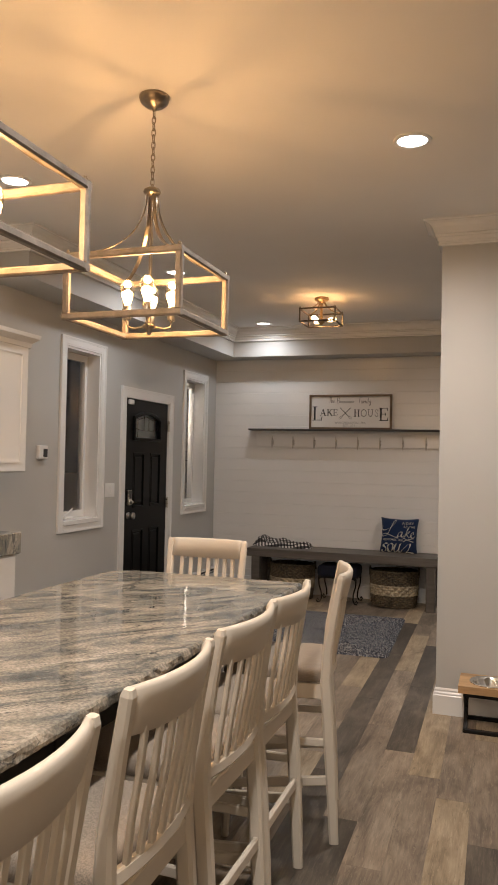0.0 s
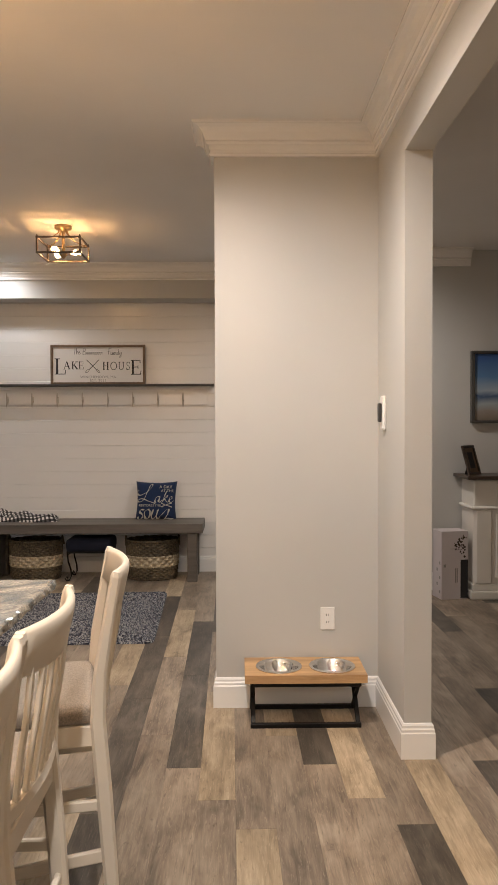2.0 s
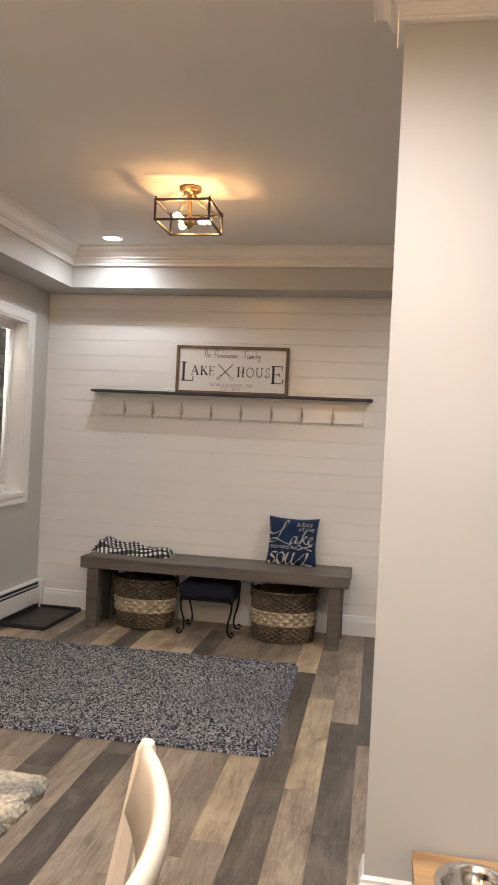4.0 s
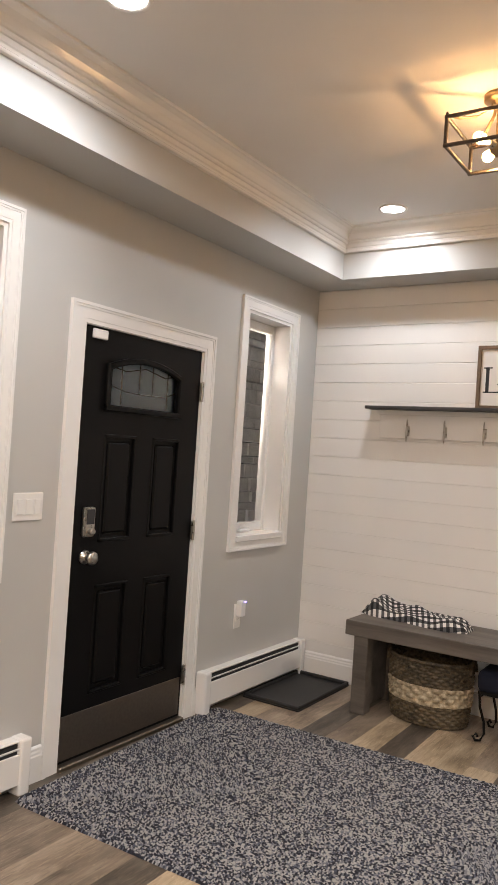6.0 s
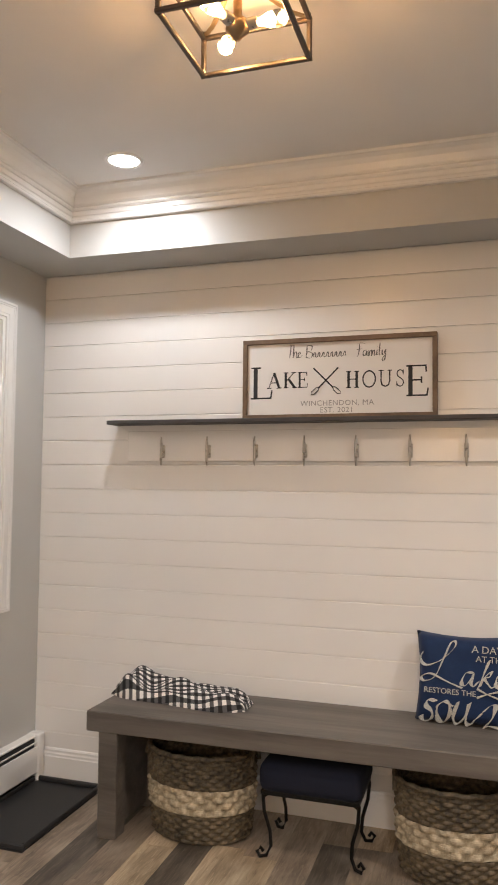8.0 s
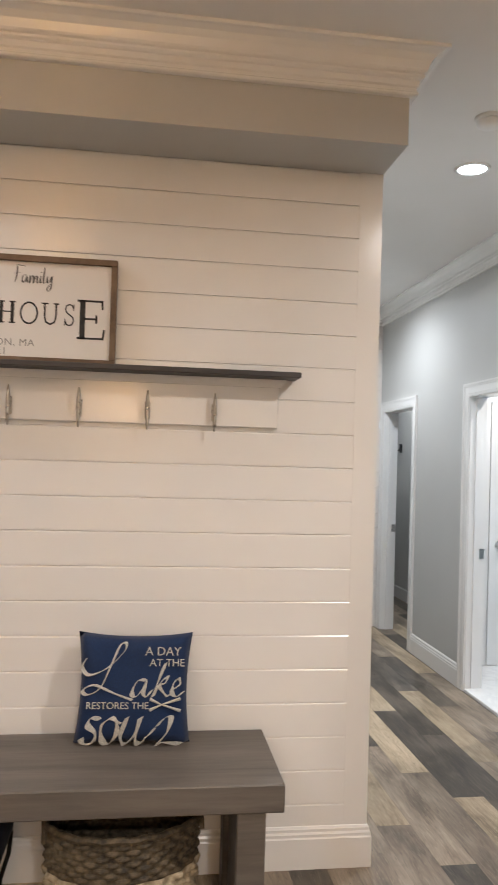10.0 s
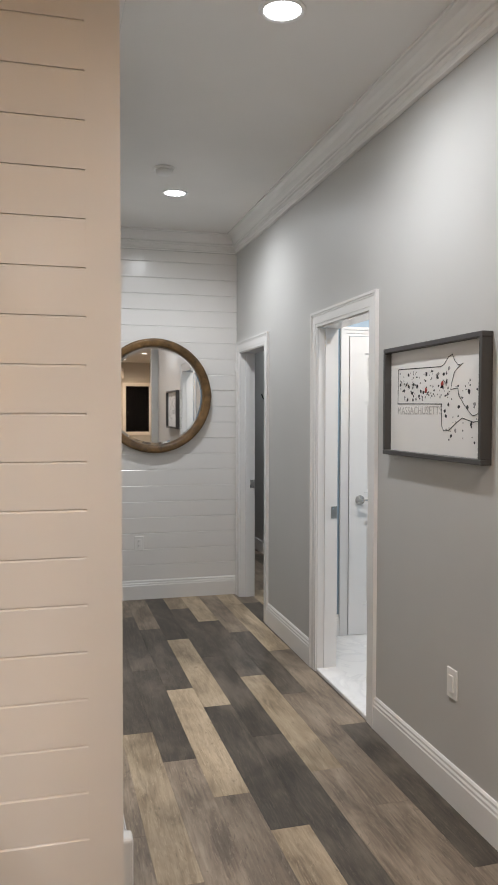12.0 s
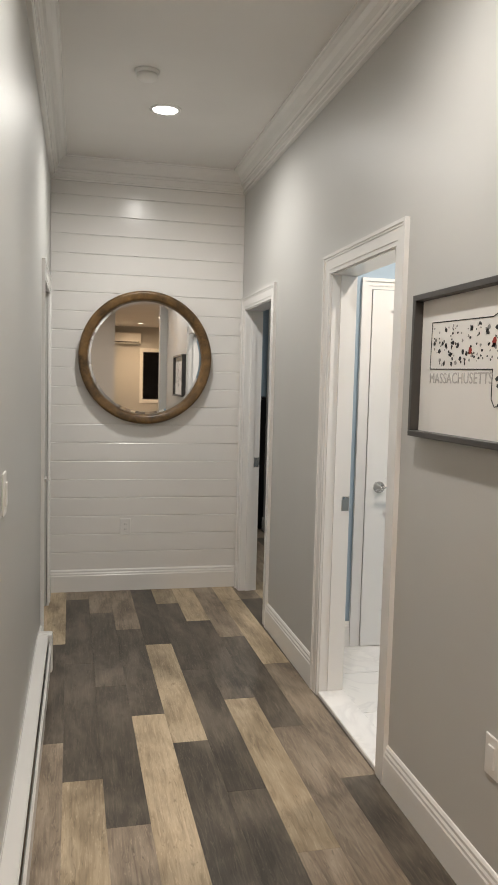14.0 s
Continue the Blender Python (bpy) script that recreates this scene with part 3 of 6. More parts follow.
def casing_x(y, a, b, top, w):
    """The same for a wall that faces south."""
    bm = bmesh.new()
    for i, o, d in ((0, 0.3 * w, 0.01), (0.3 * w, 0.7 * w, 0.014), (0.7 * w, w, 0.019)):
        box(bm, a - o, a - i, y - d, y + 0.004, 0, top + o)
        box(bm, b + i, b + o, y - d, y + 0.004, 0, top + o)
        box(bm, a - i, b + i, y - d, y + 0.004, top + i, top + o)
    return bm


# windows
for n, (a, b) in enumerate(WINDOWS):
    a, b, lo, hi = a + CAS, b - CAS, WIN_Z[0] + 0.09, WIN_Z[1] - CAS
    win = thing(f"window_{n + 1}", (WX, (a + b) / 2, lo), "tall narrow white casement window, dark outside", "window", "", "structure")
    def wp(name, bm, mat, label="", parent=win):
        ob = part(name, bm, mat, parent, label)
        ob.matrix_basis = Matrix.Translation(-Vector(win.location)) if parent is win else Matrix()
        return ob
    wp("casing", casing_y("c", WX, 1, a, b, lo, hi, CAS, True), WHITE)
    x0, x1 = WX - 0.19, WX + 0.002
    wp("jamb", boxes((x0, x1, a - 0.002, a + 0.018, lo, hi), (x0, x1, b - 0.018, b + 0.002, lo, hi), (x0, x1, a + 0.018, b - 0.018, hi - 0.018, hi + 0.002)), WHITE)
    wp("window_sill", boxes((x0, WX + 0.024, a + 0.001, b - 0.001, lo - 0.02, lo + 0.018), bevel=0.004), WHITE)
    f0, f1 = WX - 0.165, WX - 0.115
    wp("window_frame", boxes((f0, f1, a + 0.018, a + 0.07, lo + 0.018, hi - 0.018), (f0, f1, b - 0.05, b - 0.018, lo + 0.018, hi - 0.018),
                             (f0, f1, a + 0.07, b - 0.05, hi - 0.075, hi - 0.018), (f0, f1, a + 0.07, b - 0.05, lo + 0.018, lo + 0.075), bevel=0.004), WHITE)
    wp("pane", boxes((WX - 0.146, WX - 0.14, a + 0.06, b - 0.042, lo + 0.06, hi - 0.06)), GLASS)
    crank = bmesh.new()
    box(crank, WX - 0.12, WX - 0.07, a + 0.16, a + 0.28, lo + 0.018, lo + 0.036, bevel=0.005)
    tube(crank, [(WX - 0.09, a + 0.18, lo + 0.036), (WX - 0.085, a + 0.2, lo + 0.055), (WX - 0.075, a + 0.27, lo + (0.1 if n == 0 else 0.05))], 0.007, 6)
    wp("crank", crank, PLASTIC)

# stone outside
stone = bmesh.new()
rng = random.Random(4)
z = 0.0
while z < 2.9:
    hgt = rng.choice((0.07, 0.1, 0.13))
    y = 8.9 + rng.uniform(-0.2, 0)
    while y < 12.2:
        ln = rng.uniform(0.14, 0.4)
        d = rng.uniform(0, 0.03)
        box(stone, -4.1 - 0.1, -4.1 + d, y, y + ln - 0.012, z, z + hgt - 0.012)
        y += ln
    z += hgt
structure("wall_outside_stone", stone, STONE, "grey stacked stone veneer outside the window", "wall")
structure("ground", boxes((-60, -3.05, -60, 60, -0.3, -0.15)), STONE, "dark ground outside", "ground")

# assumed porch lantern, added to light the stone outside; place and form guessed
pl = thing("porch_lantern", (WX - 0.2, 8.0, 2.15), "small lit porch lantern, assumed, added to light the stone", "wall lamp")
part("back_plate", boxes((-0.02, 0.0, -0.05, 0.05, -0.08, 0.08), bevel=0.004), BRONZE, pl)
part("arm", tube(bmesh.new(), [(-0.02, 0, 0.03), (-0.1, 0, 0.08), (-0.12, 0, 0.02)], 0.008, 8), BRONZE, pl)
part("lamp_glass", lathe(bmesh.new(), [(0.02, 0.02), (0.045, -0.02), (0.045, -0.12), (0.02, -0.15), (0, -0.15)], (-0.12, 0, 0), 12), ASSUMED_PORCHGLOW, pl, "glowing frosted glass", True)

# front door
DX = WX - 0.008
door = thing("door_1", (DX, DOOR_Y[0], 0), "closed black six-panel front door with arched lite", "door", "", "structure")
dtr = Matrix.Translation(-Vector(door.location))
def dp(name, bm, mat, label="", parent=door, smooth=False):
    ob = part(name, bm, mat, parent, label, smooth)
    ob.matrix_basis = dtr if parent is door else Matrix()
    return ob
a, b = DOOR_Y
leaf = bmesh.new()
lite = (6.75, 7.29, 1.67, 1.91)
pan = [(6.755, 6.985, 1.03, 1.545), (7.105, 7.33, 1.03, 1.545), (6.755, 6.985, 0.305, 0.825), (7.105, 7.33, 0.305, 0.825)]
pierced(leaf, "y", DX - 0.045, DX, a + 0.004, b - 0.004, 0.02, DOOR_TOP - 0.004, pan + [lite])
dleaf = dp("door_leaf", leaf, BLACK)
for p in pan:
    bm = boxes((DX - 0.04, DX - 0.014, p[0], p[1], p[2], p[3]))
    box(bm, DX - 0.02, DX - 0.003, p[0] + 0.035, p[1] - 0.035, p[2] + 0.035, p[3] - 0.035, bevel=0.012)
    for q in ((p[0], p[0] + 0.016, p[2], p[3]), (p[1] - 0.016, p[1], p[2], p[3]), (p[0], p[1], p[2], p[2] + 0.016), (p[0], p[1], p[3] - 0.016, p[3])):
        box(bm, DX - 0.02, DX + 0.004, *q, bevel=0.003)
    dp("door_panel", bm, BLACK)
arch = lambda u: 1.865 + 0.055 * (1 - ((u - 7.02) / 0.27) ** 2)
bm = bmesh.new()
N = 12
for k in range(N):
    u0, u1 = lite[0] + (lite[1] - lite[0]) * k / N, lite[0] + (lite[1] - lite[0]) * (k + 1) / N
    vs = []
    for x in (DX - 0.045, DX + 0.001):
        vs.append([bm.verts.new((x, u, zz)) for u, zz in ((u0, min(arch(u0), lite[3])), (u1, min(arch(u1), lite[3])), (u1, lite[3] + 0.001), (u0, lite[3] + 0.001))])
    for q in (vs[0], vs[1]):
        bm.faces.new(q)
    for i in range(4):
        bm.faces.new((vs[0][i], vs[0][(i + 1) % 4], vs[1][(i + 1) % 4], vs[1][i]))
dp("lite_fill", bm, BLACK)
rim = [(DX + 0.008, lite[0] + (lite[1] - lite[0]) * k / N, arch(lite[0] + (lite[1] - lite[0]) * k / N)) for k in range(N + 1)]
bm = bmesh.new()
bar(bm, rim, 0.03, 0.03, (1, 0, 0))
for q in ([(DX + 0.008, lite[0], 1.67), (DX + 0.008, lite[0], 1.88)], [(DX + 0.008, lite[1], 1.67), (DX + 0.008, lite[1], 1.88)]):
    bar(bm, q, 0.03, 0.03, (1, 0, 0))
bar(bm, [(DX + 0.008, lite[0] - 0.015, 1.67), (DX + 0.008, lite[1] + 0.015, 1.67)], 0.03, 0.03, (1, 0, 0))
dp("lite_frame", bm, BLACK)
dp("lite_glass", boxes((DX - 0.03, DX - 0.022, lite[0], lite[1], lite[2], lite[3])), LEADGLASS, "leaded frosted glass")
bm = bmesh.new()
for q in ([(lite[0], 1.79), (6.9, 1.76), (7.045, 1.755), (7.2, 1.76), (lite[1], 1.79)], [(lite[0], 1.88), (6.9, 1.86), (7.045, 1.89), (7.2, 1.86), (lite[1], 1.88)],
          [(6.87, 1.69), (6.87, 1.93)], [(7.22, 1.69), (7.22, 1.93)], [(7.0, 1.755), (7.0, 1.94)], [(7.1, 1.755), (7.1, 1.94)]):
    tube(bm, [(DX - 0.02, u, zz) for u, zz in q], 0.003, 6)
dp("lead_came", bm, BRONZE)
dp("kick_plate", boxes((DX - 0.002, DX + 0.004, a + 0.02, b - 0.02, 0.035, 0.238), bevel=0.001), KICK, "brushed bronze kick plate")
bm = lathe(bmesh.new(), [(0.033, 0), (0.033, 0.008), (0.014, 0.012), (0.012, 0.03), (0.026, 0.036), (0.032, 0.05), (0.03, 0.062), (0.015, 0.07), (0.0, 0.071)], (DX, 6.675, 0.965), 20, "x")
dp("door_knob", bm, NICKEL, "satin nickel knob", smooth=True)
lock = dp("deadbolt", boxes((DX, DX + 0.025, 6.64, 6.71, 1.06, 1.2), bevel=0.01, segs=2), NICKEL, "nickel keypad deadbolt")
dp("keypad", boxes((DX + 0.025, DX + 0.029, 6.65, 6.70, 1.12, 1.19), bevel=0.002), DARKPLASTIC, "", lock)
dp("turn_piece", lathe(bmesh.new(), [(0.016, 0.0), (0.016, 0.02), (0.012, 0.026), (0, 0.026)], (DX + 0.025, 6.675, 1.088), 14, "x"), NICKEL, "", lock)
for z in (0.25, 1.05, 1.82):
    dp("hinge", tube(boxes((WX - 0.002, WX + 0.004, b - 0.014, b + 0.028, z - 0.05, z + 0.05)), [(WX + 0.008, b + 0.002, z - 0.055), (WX + 0.008, b + 0.002, z + 0.055)], 0.008, 8), NICKEL)
tagged(part("sensor", boxes((DX, DX + 0.02, 6.63, 6.72, 1.985, 2.03), bevel=0.006, segs=2), PLASTIC), "small white plastic contact sensor on the door", "sensor")
structure("door_casing", casing_y("c", WX, 1, a, b, -0.004, DOOR_TOP, 0.095), WHITE, "white moulded door casing", "trim")
structure("door_jamb", boxes((WX - 0.19, WX + 0.001, a - 0.02, a + 0.003, 0, DOOR_TOP), (WX - 0.19, WX + 0.001, b - 0.003, b + 0.02, 0, DOOR_TOP), (WX - 0.19, WX + 0.001, a, b, DOOR_TOP - 0.003, DOOR_TOP + 0.02)), WHITE, "white door jamb", "trim")
structure("threshold", boxes((WX - 0.19, WX + 0.03, a + 0.003, b - 0.003, -0.008, 0.022), bevel=0.006), KICK, "bronze door threshold", "threshold")


def panel_door(name, x0, x1, z1, label, lever_at=None, flip=1):
    """White six-panel door in the local xz plane, facing -y, hinge at x1."""
    d = thing(name, (0, 0, 0), label, "door", "", "structure")
    w = x1 - x0
    st, mid = 0.11, 0.1
    cols = [(x0 + st, x0 + (w - mid) / 2), (x0 + (w + mid) / 2, x1 - st)]
    rows = [(0.22, 0.78), (0.98, 1.6), (1.72, 1.92)]
    holes = [(*c, *r) for c in cols for r in rows]
    part("door_leaf", pierced(bmesh.new(), "x", 0, 0.035, x0, x1, 0.012, z1, holes), WHITE, d)
    for hole in holes:
        bm = boxes((hole[0], hole[1], 0.012, 0.026, hole[2], hole[3]))
        box(bm, hole[0] + 0.022, hole[1] - 0.022, 0.003, 0.02, hole[2] + 0.022, hole[3] - 0.022, bevel=0.008)
        part("door_panel", bm, WHITE, d)
    if lever_at is not None:
        bm = lathe(bmesh.new(), [(0.033, 0), (0.033, -0.008), (0.012, -0.012), (0.011, -0.05), (0, -0.052)], (lever_at, 0, 0.93), 20, "y")
        tube(bm, [(lever_at, -0.045, 0.93), (lever_at + flip * 0.03, -0.047, 0.935), (lever_at + flip * 0.075, -0.047, 0.922), (lever_at + flip * 0.12, -0.047, 0.932)], [0.009, 0.008, 0.007, 0.006], 8)
        part("lever_handle", bm, STEEL, d, "chrome lever handle", True)
    return d

bath_door = panel_door("door_2", 2.043, 2.803, 2.03, "closed white six-panel bathroom closet door", 2.12)
bath_door.matrix_basis = pose(0, 11.431, 0)
structure("bath_door_casing", casing_x(11.45, 2.04, 2.806, 2.034, 0.06), WHITE, "white door casing", "trim")
hall_door = panel_door("door_3", 0, HALLDOOR[1] - HALLDOOR[0] - 0.01, 2.03, "closed white panel door in the hall", 0.06)
hall_door.matrix_basis = pose(HL - 0.03, HALLDOOR[0] + 0.005, 0, 0, 0, 90)
structure("hall_door_casing", casing_y("c", HL, 1, *HALLDOOR, -0.004, 2.04, 0.085), WHITE, "white door casing", "trim")
for nm, (a, b) in (("bath", DB), ("bedroom", DA)):
    structure(nm + "_casing", casing_y("c", HX, -1, a, b, -0.004, DTOP, 0.088), WHITE, "white moulded door casing", "trim")
    x0, x1 = HX - 0.001, HX + 0.121
    structure(nm + "_jamb", boxes((x0, x1, a - 0.01, a + 0.006, 0, DTOP), (x0, x1, b - 0.006, b + 0.01, 0, DTOP), (x0, x1, a, b, DTOP - 0.006, DTOP + 0.01),
                                  (HX + 0.04, HX + 0.075, b - 0.015, b - 0.005, 0, DTOP - 0.006), (HX + 0.04, HX + 0.075, a + 0.005, a + 0.015, 0, DTOP - 0.006)), WHITE, "white door jamb with stop", "trim")
    structure(nm + "_strike_plate", boxes((HX + 0.082, HX + 0.118, b - 0.0085, b - 0.006, 0.9, 0.97)), NICKEL, "nickel strike plate", "hardware")
structure("bath_threshold", boxes((HX - 0.005, HX + 0.13, DB[0] + 0.006, DB[1] - 0.006, -0.006, 0.02), bevel=0.004), MARBLE, "white marble threshold", "threshold")

# heaters
def heater(name, x, y0, y1, hgt=0.235):
    h = thing(name, (x, y0, 0), "white baseboard heater with dark louvre slot", "heater")
    L = y1 - y0
    bm = bmesh.new()
    box(bm, 0.0, 0.01, 0.03, L - 0.03, 0.03, hgt - 0.003)
    box(bm, 0.06, 0.07, 0.03, L - 0.03, 0.05, hgt - 0.055, bevel=0.002)
    box(bm, 0.0, 0.056, 0.03, L - 0.03, hgt - 0.014, hgt, bevel=0.005)
    part("cover", bm, WHITE, h)
    part("louvre", boxes((0.012, 0.052, 0.04, L - 0.04, hgt - 0.06, hgt - 0.018)), INK, h, "dark louvre slot")
    part("damper", bar(bmesh.new(), [(0.062, 0.05, hgt - 0.035), (0.062, L - 0.05, hgt - 0.035)], 0.012, 0.004, (0.5, 0, 0.85)), WHITE, h)
    part("fin_core", boxes((0.012, 0.04, 0.05, L - 0.05, 0.06, 0.13)), INK, h)
    for u in (0, L - 0.06):
        part("end_cap", boxes((0.0, 0.077, u, u + 0.06, 0.0, hgt + 0.006), bevel=0.012, segs=3), WHITE, h)
    return h
heater("baseboard_heater", WX, 4.75, 6.365)
heater("baseboard_heater", WX, 7.6, 8.76)
heater("baseboard_heater", HL, 9.02, 11.38, 0.2)

# recessed lights, seen and assumed
def can(x, y, mat, colour, watts=CAN_WATTS, r=0.068):
    c = thing("recessed_light", (x, y, H), "round white recessed ceiling light, switched on", "ceiling light", "recessed lights")
    part("trim_ring", lathe(bmesh.new(), [(r, -0.003), (r + 0.004, -0.008), (r + 0.016, -0.006), (r + 0.02, 0.001)], (0, 0, 0), 32), PLASTIC, c, "", True)
    part("lens", lathe(bmesh.new(), [(0, -0.004), (r * 0.6, -0.005), (r + 0.001, -0.003)], (0, 0, 0), 32), mat, c, "glowing white lens", True)
    lamp = bpy.data.lights.new("recessed_spot", "SPOT")
    lamp.energy, lamp.color, lamp.spot_size, lamp.spot_blend, lamp.shadow_soft_size = watts, colour, radians(170), 0.82, 0.045
    ob = new("recessed_spot", lamp)
    ob.location = (x, y, H - 0.03)
# the last four are unseen, assumed from the rows and added for their light
CANS = [(0.04, 3.98), (-2.05, 3.9), (-2.03, 5.93), (-2.03, 8.2), (0.04, 1.5), (0.04, -1.0), (-2.05, 1.4), (0.93, 7.08)]
for p in CANS:
    entry = p[0] < -1 and p[1] > 5
    share = 0.32 if p[1] > 8 else 0.55 if entry else 0.4 if p[0] < -1 else 2.05 if p[0] < 0.5 else 1.2
    can(*p, CANGLOW, (0.95, 0.95, 0.97) if entry else CAN_COLOUR, CAN_WATTS * share)
for p in ((0.93, 9.4), (0.91, 11.72)):
    can(*p, HALLGLOW, HALL_COLOUR, CAN_WATTS * 0.66)
# assumed, unseen: lamps added to light the bathroom and the bedroom
can(2.4, 10.5, CANGLOW, (1.0, 0.95, 0.9), CAN_WATTS * 1.1)
can(1.98, 13.3, HALLGLOW, HALL_COLOUR, CAN_WATTS * 0.8)
# one shows in the mirror; the other is added for its warm light
for p in ((2.3, 0.6), (2.0, -1.4)):
    can(*p, CANGLOW, (1.0, 0.76, 0.52), CAN_WATTS * (0.26 if p[1] > 0 else 1.6))
for p in ((0.77, 11.24), (0.77, 8.88)):
    s = thing("smoke_detector", (*p, H), "round white smoke detector on the ceiling", "smoke detector", "smoke detectors")
    part("base", lathe(bmesh.new(), [(0.06, 0.001), (0.06, -0.012), (0.055, -0.016)], (0, 0, 0), 28), PLASTIC, s, "", True)
    part("body", lathe(bmesh.new(), [(0.05, -0.014), (0.05, -0.032), (0.036, -0.042), (0, -0.043)], (0, 0, 0), 28), PLASTIC, s, "", True)

# bulbs, lanterns
def bulb(parent, at, direction, scale=1.0, watts=BULB_WATTS):
    """A filament bulb on its socket, pointing along direction."""
    q = Vector(direction).to_track_quat("Z", "Y").to_matrix().to_4x4()
    m = Matrix.Translation(at) @ q
    s = part("socket", lathe(bmesh.new(), [(0.014, -0.055), (0.016, -0.05), (0.016, 0.0), (0.012, 0.004)], (0, 0, 0), 14), NICKEL, parent, "", True)
    s.matrix_basis = m
    g = part("bulb", lathe(bmesh.new(), [(0.0125, 0.0), (0.014, 0.016), (0.024, 0.045), (0.029, 0.068), (0.026, 0.088), (0.014, 0.104), (0, 0.11)], (0, 0, 0), 16), BULBGLASS, parent, "clear teardrop bulb", True)
    g.matrix_basis = m @ Matrix.Diagonal((scale, scale, scale, 1))
    g.visible_shadow = False
    part("filament", lathe(bmesh.new(), [(0.002, 0.008), (0.01, 0.016), (0.017, 0.04), (0.016, 0.058), (0.002, 0.068)], (0, 0, 0), 10), BULBGLOW, g, "glowing filament", True)
    lamp = bpy.data.lights.new("bulb_light", "POINT")
    lamp.energy, lamp.color, lamp.shadow_soft_size = watts, BULB_COLOUR, 0.01
    new("bulb_light", lamp).location = Vector(parent.location) + m @ Vector((0, 0, 0.084 * scale))

def cage(half, z0, z1, w):
    out = []
    for z in (z0, z1):
        for s in (-1, 1):
            out.append([(-half, s * (half - w / 2), z), (half, s * (half - w / 2), z)])
            out.append([(s * (half - w / 2), -half + w, z), (s * (half - w / 2), half - w, z)])
    for sx in (-1, 1):
        for sy in (-1, 1):
            out.append([(sx * (half - w / 2), sy * (half - w / 2), z0 + w / 2), (sx * (half - w / 2), sy * (half - w / 2), z1 - w / 2)])
    return out

def pendant(x, y):
    p = thing("lantern_pendant", (x, y, H), "open square lantern pendant of greyed wood with four lit bulbs", "pendant lamp", "lantern pendants")
    zt, zb, half = 2.284 - H, 2.028 - H, 0.25
    for q in cage(half, zb + 0.012, zt - 0.012, 0.026):
        part("frame_bar", bar(bmesh.new(), q, 0.026, 0.026, (0, 1, 0) if abs(q[0][1] - q[1][1]) < 1e-6 and abs(q[0][2] - q[1][2]) < 1e-6 else (1, 0, 0)), LANTERN, p)
    part("canopy", lathe(bmesh.new(), [(0.062, 0.001), (0.062, -0.01), (0.056, -0.026), (0.036, -0.042), (0.012, -0.047), (0.006, -0.06), (0, -0.06)], (0, 0, 0), 28), ANTIQUE, p, "antique nickel canopy", True)
    top, low = -0.06, 2.585 - H
    n = 13
    for k in range(n):
        zc = top + (low - top) * (k + 0.5) / n
        a = 0 if k % 2 else math.pi / 2
        pts = [(math.cos(a) * 0.008 * math.cos(u), math.sin(a) * 0.008 * math.cos(u), zc + 0.018 * math.sin(u)) for u in [2 * math.pi * i / 10 for i in range(11)]]
        part("chain_link", tube(bmesh.new(), pts, 0.0022, 5), ANTIQUE, p)
    part("collar", lathe(bmesh.new(), [(0.006, 0.02), (0.012, 0.018), (0.034, 0.006), (0.036, -0.004), (0.03, -0.012), (0.012, -0.02)], (0, 0, low), 20), ANTIQUE, p, "", True)
    part("stem", tube(bmesh.new(), [(0, 0, low), (0, 0, zb + 0.0)], 0.007, 10), ANTIQUE, p)
    for a in range(4):
        c, s = math.cos((a + 0.5) * math.pi / 2), math.sin((a + 0.5) * math.pi / 2)
        pts = []
        for i in range(11):
            u = i / 10
            r = 0.022 + (half * 1.414 - 0.05) * u ** 2.1
            pts.append((c * r, s * r, low - 0.005 + (zt - low + 0.006) * (1 - (1 - u) ** 1.5)))
        part("curved_arm", bar(bmesh.new(), pts, 0.016, 0.005, (-s, c, 0)), ANTIQUE, p)
        part("finial", lathe(bmesh.new(), [(0.008, 0), (0.008, 0.006), (0.005, 0.014), (0, 0.016)], (c * half * 1.33, s * half * 1.33, zt), 10), ANTIQUE, p, "", True)
    part("hub", lathe(bmesh.new(), [(0, -0.035), (0.008, -0.03), (0.012, -0.012), (0.026, -0.006), (0.026, 0.006), (0.01, 0.014)], (0, 0, zb + 0.005), 18), ANTIQUE, p, "", True)
    for a in range(4):
        c, s = math.cos(a * math.pi / 2 + 0.35), math.sin(a * math.pi / 2 + 0.35)
        part("candle_arm", tube(bmesh.new(), [(c * 0.02, s * 0.02, zb + 0.004), (c * 0.06, s * 0.06, zb - 0.004), (c * 0.085, s * 0.085, zb + 0.004), (c * 0.09, s * 0.09, zb + 0.03)], 0.005, 8), ANTIQUE, p)
        bulb(p, (c * 0.09, s * 0.09, zb + 0.085), (0, 0, 1))
    return p
pendant(-0.912, 3.27)
pendant(-0.912, 2.15)

fm = thing("flush_mount_light", (-1.128, 7.113, H), "semi-flush ceiling light with open bronze cage and lit bulbs", "ceiling light")
zt, zb, half = 2.862 - H, 2.735 - H, 0.166
for q in cage(half, zb + 0.007, zt - 0.007, 0.014):
    part("frame_bar", bar(bmesh.new(), q, 0.014, 0.014, (0, 1, 0) if abs(q[0][1] - q[1][1]) < 1e-6 and abs(q[0][2] - q[1][2]) < 1e-6 else (1, 0, 0)), BRONZE, fm)
part("canopy", lathe(bmesh.new(), [(0.065, 0.001), (0.065, -0.02), (0.055, -0.028), (0.02, -0.03), (0.012, -0.05), (0.012, -0.19), (0.03, -0.195), (0.032, -0.22), (0.02, -0.23), (0.008, -0.245), (0, -0.247)], (0, 0, 0), 28), BRASS, fm, "brass canopy and stem", True)
